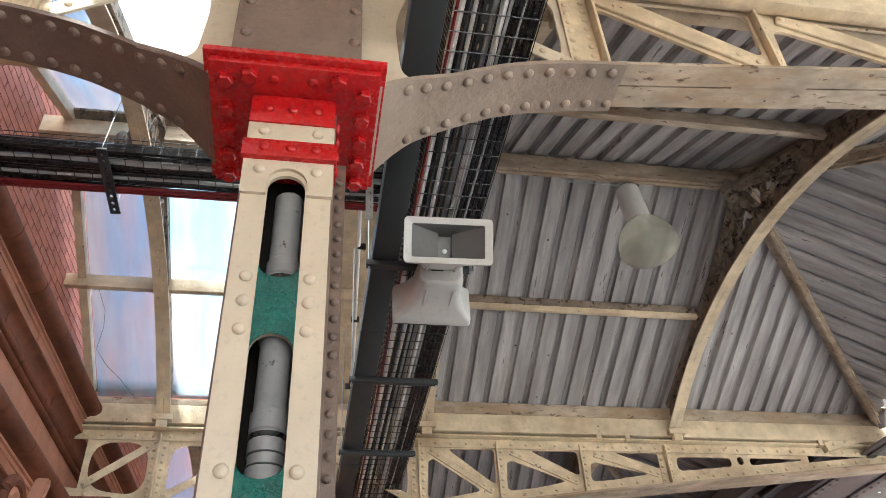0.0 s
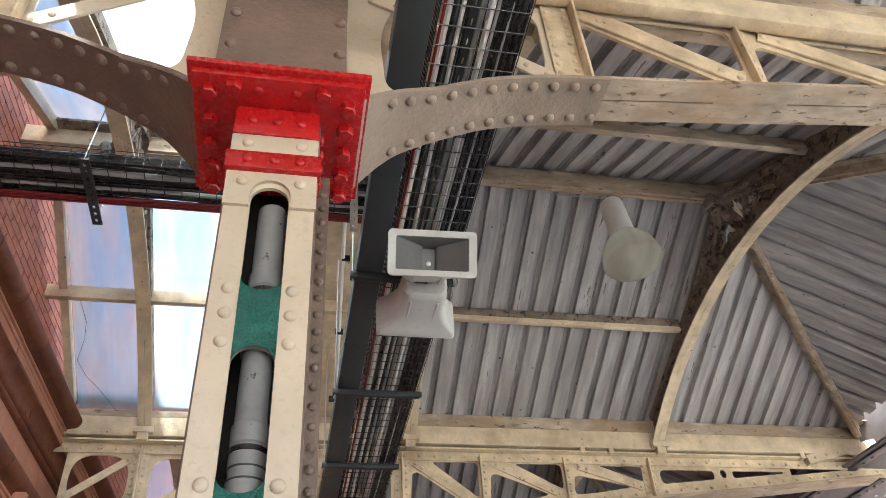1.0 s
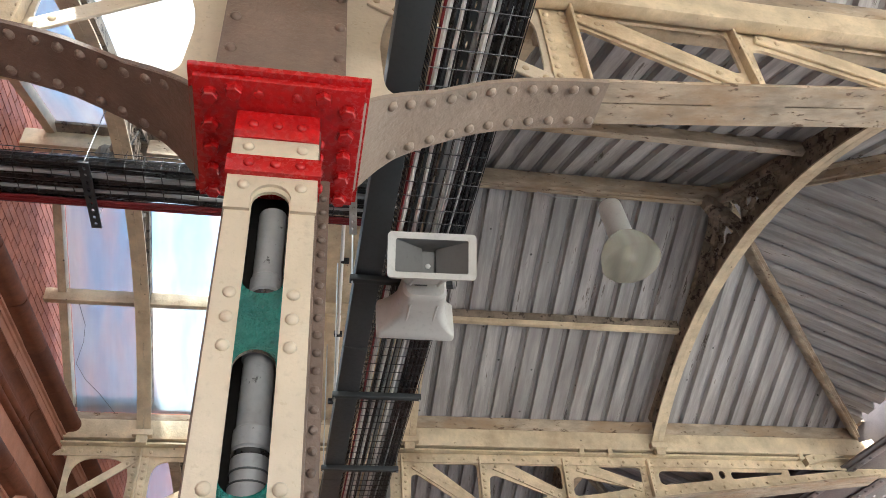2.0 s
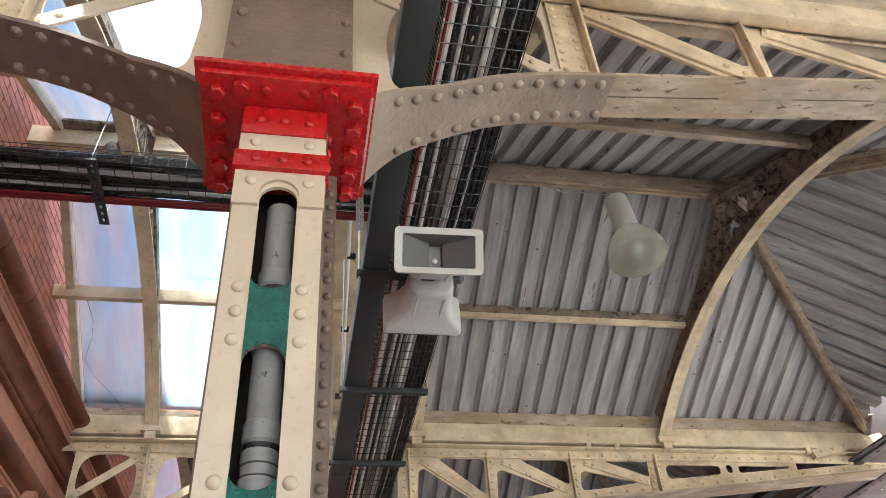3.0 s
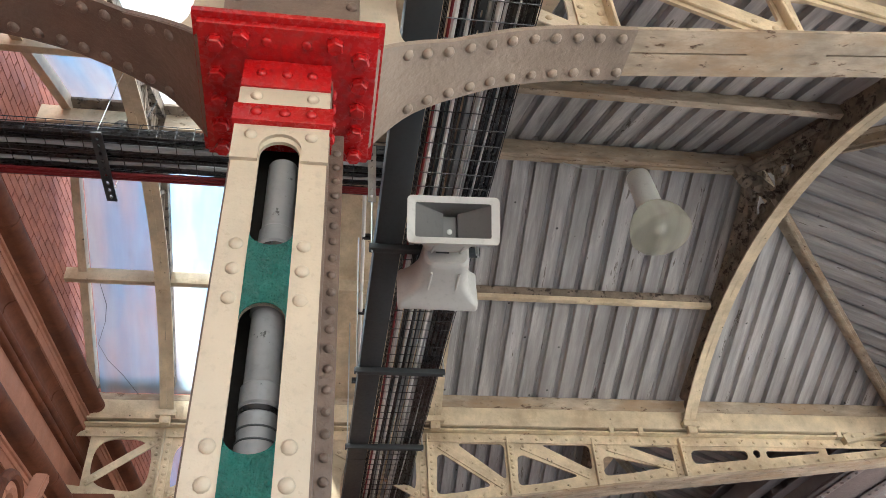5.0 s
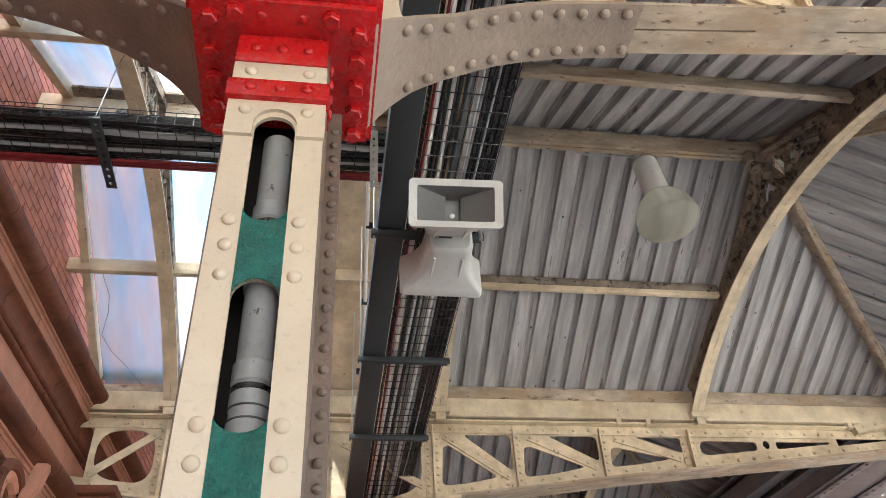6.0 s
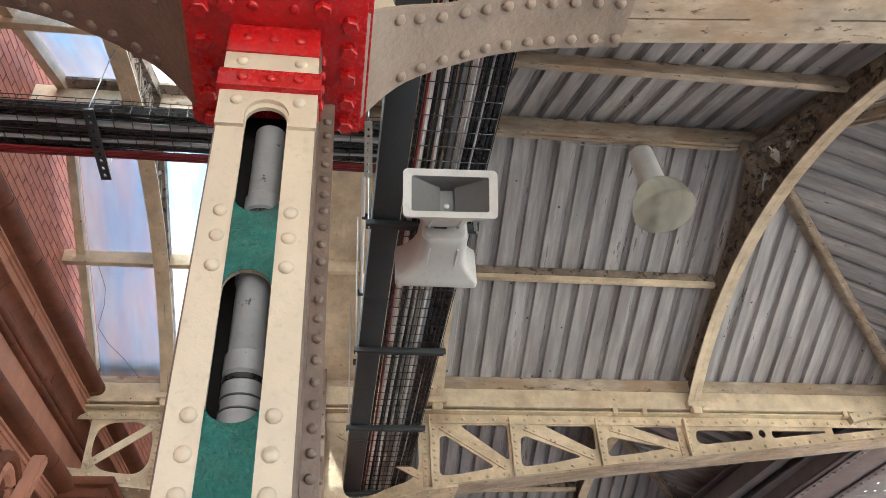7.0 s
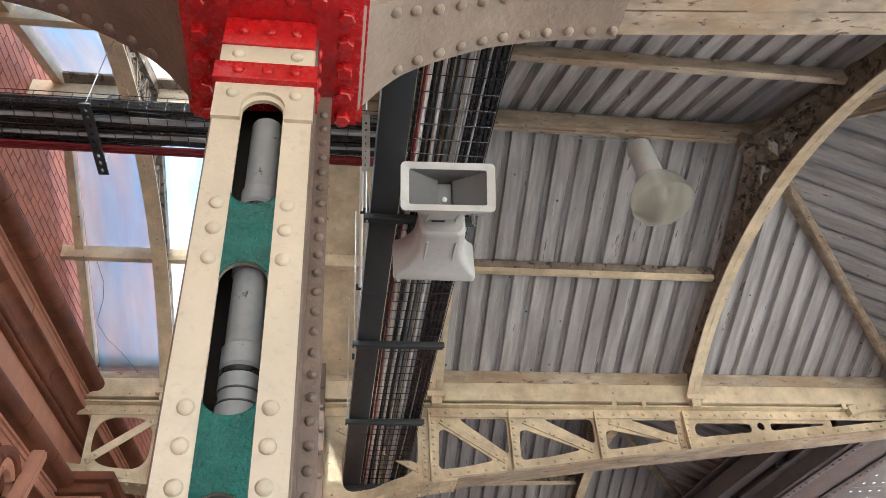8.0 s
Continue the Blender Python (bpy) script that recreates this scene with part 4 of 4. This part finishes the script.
for yh in (0.30, 1.61, 2.92, 4.08, 5.4):
    hanger(yh)
hb = thing("tray_bracket", (-1.13, 1.73, 5.03), "dark slotted strut bracket under the wall cable tray", "bracket")
bm = plate([(-0.03, -0.28), (0.03, -0.28), (0.03, 0.28), (-0.03, 0.28)], [[(0.009 * math.cos(a), z + 0.016 * math.sin(a)) for a in np.linspace(0, 5.6, 9)] for z in np.arange(-0.24, 0.26, 0.06)], 0, 0.012)
bmesh.ops.rotate(bm, cent=(0, 0, 0), matrix=Matrix.Rotation(radians(-90), 3, "X"), verts=bm.verts)
part("strut", bm, CHANNEL, hb)
for y0, x1 in ((1.46, -1.10), (1.98, -1.06)):
    under("suspension_wire", tube(bmesh.new(), [(-1.13, y0, 5.03), (-1.12, y0 + 0.05, 5.5), (x1, y0 + 0.15, 6.1)], 0.0025, 5), WIRE, hb, "thin steel suspension wire")

# ---- loudspeakers ----


def horn(label, depth=0.86):
    """A rectangular horn loudspeaker that faces -y from its mouth at y = 0."""
    h = thing("horn_loudspeaker", (0, 0, 0), label, "loudspeaker", "horn loudspeakers")

    def rect(w, hh, y, r, k=4):
        pts, y = [], y * depth
        for cx, cz, a0 in ((1, 1, 0), (-1, 1, 90), (-1, -1, 180), (1, -1, 270)):
            for i in range(k + 1):
                a = radians(a0 + 90 * i / k)
                pts.append((cx * (w / 2 - r) + r * math.cos(a), y, cz * (hh / 2 - r) + r * math.sin(a)))
        return pts

    def loft(bm, secs, cap_last=True):
        rings = [[bm.verts.new(p) for p in s] for s in secs]
        for a, b in zip(rings, rings[1:]):
            for i in range(len(a)):
                bm.faces.new((a[i], a[(i + 1) % len(a)], b[(i + 1) % len(a)], b[i]))
        if cap_last:
            bm.faces.new(rings[-1])
        return bm
    under("body", loft(bmesh.new(), [rect(0.37, 0.172, 0.012, 0.01), rect(0.45, 0.236, 0.0, 0.022), rect(0.452, 0.238, 0.012, 0.022), rect(0.445, 0.232, 0.045, 0.022), rect(0.405, 0.218, 0.07, 0.03), rect(0.36, 0.208, 0.105, 0.034), rect(0.32, 0.20, 0.145, 0.04), rect(0.285, 0.192, 0.19, 0.045), rect(0.262, 0.185, 0.24, 0.045), rect(0.25, 0.178, 0.34, 0.045), rect(0.24, 0.172, 0.385, 0.045), rect(0.21, 0.15, 0.40, 0.045)]), SPEAKER, h)
    throat = under("throat", loft(bmesh.new(), [rect(0.372, 0.174, 0.011, 0.01), rect(0.362, 0.168, 0.02, 0.008), rect(0.22, 0.15, 0.085, 0.006), rect(0.075, 0.13, 0.15, 0.004), rect(0.07, 0.12, 0.20, 0.004)]), HORN, h, "mid-grey horn throat")
    under("driver_screw", lathe(bmesh.new(), [(0.014, 0), (0.014, 0.004), (0.006, 0.007), (0, 0.007)], 10), GALV, throat).matrix_basis = at(0, 0.168, -0.02, FRONT)
    for s in (-1, 1):
        under("rib", boxed(s * 0.075 - 0.006, s * 0.075 + 0.006, 0.10, 0.32, -0.098, -0.085, bevel=0.003), SPEAKER, h)
    return h


sp = horn("pale grey rectangular horn loudspeaker facing the platform")
sp.matrix_basis = pose(0.765, 1.035, 4.155, 27, 0, -2)
sp2 = horn("pale grey horn loudspeaker turned away, seen from behind and below", 0.98)
sp2.matrix_basis = pose(0.795, 1.80, 4.285, -3, 0, 180)
br = thing("loudspeaker_bracket", (0.78, 1.45, 4.3), "galvanised bracket holding two horn loudspeakers under the tray", "bracket")
bm = bmesh.new()
box(bm, 0.60, 1.00, 1.40, 1.44, 4.385, 4.42, 0.004)
tube(bm, [(0.90, 1.42, 4.34), (1.02, 1.42, 4.34)], 0.02, 10)
tube(bm, [(0.96, 1.42, 4.26), (0.96, 1.42, 4.42)], 0.01, 8)
under("strut", bm, GALV, br)
bm = bmesh.new()
for x in (0.62, 0.95):
    tube(bm, [(x, 1.42, 4.38), (x, 1.42, 4.46)], 0.008, 8)
under("rod", bm, GALV, br)
under("joint_block", boxed(0.735, 0.805, 1.27, 1.50, 4.25, 4.345), CHANNEL, br, "dark clamp block between the loudspeakers")

# ---- lamp ----
lx, ly = 2.655, 2.60
lamp = thing("high_bay_lamp", (lx, ly, 6.3), "white-necked hanging lamp with a frosted prismatic glass dome", "lamp")
under("housing", lathe(bmesh.new(), [(0, 6.17), (0.08, 6.17), (0.093, 6.155), (0.098, 6.13), (0.101, 5.86), (0.106, 5.80), (0.096, 5.795), (0, 5.795)], 32, (lx, ly, 0)), WHITE, lamp, "white enamelled housing")
bm = lathe(bmesh.new(), [(0.102, 5.80), (0.135, 5.775), (0.175, 5.73), (0.21, 5.67), (0.232, 5.60), (0.237, 5.555), (0.240, 5.545), (0.238, 5.53), (0.228, 5.515), (0.205, 5.48), (0.165, 5.45), (0.11, 5.425), (0.05, 5.415), (0, 5.413)], 48, (lx, ly, 0))
dome = under("glass_dome", bm, DOME, lamp, "frosted ribbed glass dome")
under("bulb", lathe(bmesh.new(), [(0, 5.79), (0.03, 5.785), (0.035, 5.75), (0.06, 5.70), (0.068, 5.64), (0.05, 5.57), (0, 5.55)], 20, (lx, ly, 0)), WHITE, dome, "white lamp bulb")
under("hook", tube(bmesh.new(), [(lx, ly, 6.16), (lx, ly, 6.22), (lx + 0.01, ly, 6.26), (lx - 0.005, ly, 6.31), (lx, ly, 6.37)], 0.009, 6), WIRE, lamp)
lamp.rotation_euler = (0, radians(-6), 0)
flex = part("cable", tube(bmesh.new(), [(2.0, 2.55, 6.24), (2.05, 2.56, 6.20), (2.2, 2.57, 6.17), (2.4, 2.58, 6.19), (2.6, 2.59, 6.20), (lx, ly, 6.20)], 0.006, 6), CABLEG)
tagged(flex, "thin grey lamp cable drooping below the ridge beam", "cable")

wire = part("hanging_wire", tube(bmesh.new(), [(-1.67, 3.86, 5.76), (-1.63, 4.05, 5.67), (-1.65, 4.2, 5.6), (-1.72, 4.4, 5.5), (-1.65, 4.55, 5.43), (-1.54, 4.68, 5.37), (-1.41, 4.88, 5.28)], 0.0025, 5), WIRE)
tagged(wire, "thin dark wire drooping across the roof glass", "wire")
con = thing("conduit", (0.5, 4.0, 5.6), "white conduit clipped along the sloping boards", "conduit")
under("pipe", tube(bmesh.new(), [(0.46, 2.95, 6.10), (0.50, 3.95, 5.63), (0.53, 4.80, 5.23)], 0.016, 10), WHITE, con)
for yk in (3.3, 3.95, 4.6):
    zk = 5.63 - 0.472 * (yk - 3.95)
    under("clip", boxed(0.465, 0.535, yk - 0.012, yk + 0.012, zk - 0.022, zk + 0.03, bevel=0.002), WIRE, con)
stp = thing("hanger_strip", (0.40, 1.42, 4.60), "perforated galvanised strip hanging the trunking", "hanger")
bm = plate([(-0.022, 0), (0.022, 0), (0.022, 0.44), (-0.022, 0.44)], [[(0.008 * math.cos(a), z + 0.014 * math.sin(a)) for a in np.linspace(0, 5.6, 9)] for z in np.arange(0.04, 0.42, 0.055)], 0, 0.006)
part("strip", bm, GALV, stp)

# ---- bricks of the upper wall, nearest stretch ----
bm = boxed(-0.005, 0.012, -0.1085, 0.1085, -0.0325, 0.0325, bevel=0)
brick_me = mesh_of("brick", bm, BRICK, False)
rows_b = []
for j in range(16):
    z = 5.24 + j * 0.0765
    for i in range(18):
        y = 2.0 + i * 0.228 + (0.114 if j % 2 else 0)
        rows_b.append(at(-1.822, y, z, Matrix()))
repeat("brick", brick_me, wall, rows_b)
bm = bmesh.new()
for j in range(-2, 46):
    z = 5.24 + j * 0.0765
    for i in range(-14, 46):
        if 0 <= j < 16 and 0 <= i < 18:
            continue
        y = 2.0 + i * 0.228 + (0.114 if j % 2 else 0)
        box(bm, -1.83, -1.81, y - 0.1085, y + 0.1085, z - 0.0325, z + 0.0325)
tagged(under("brickwork", bm, BRICK, wall), kind="stuff")
wall.matrix_basis = SKEW
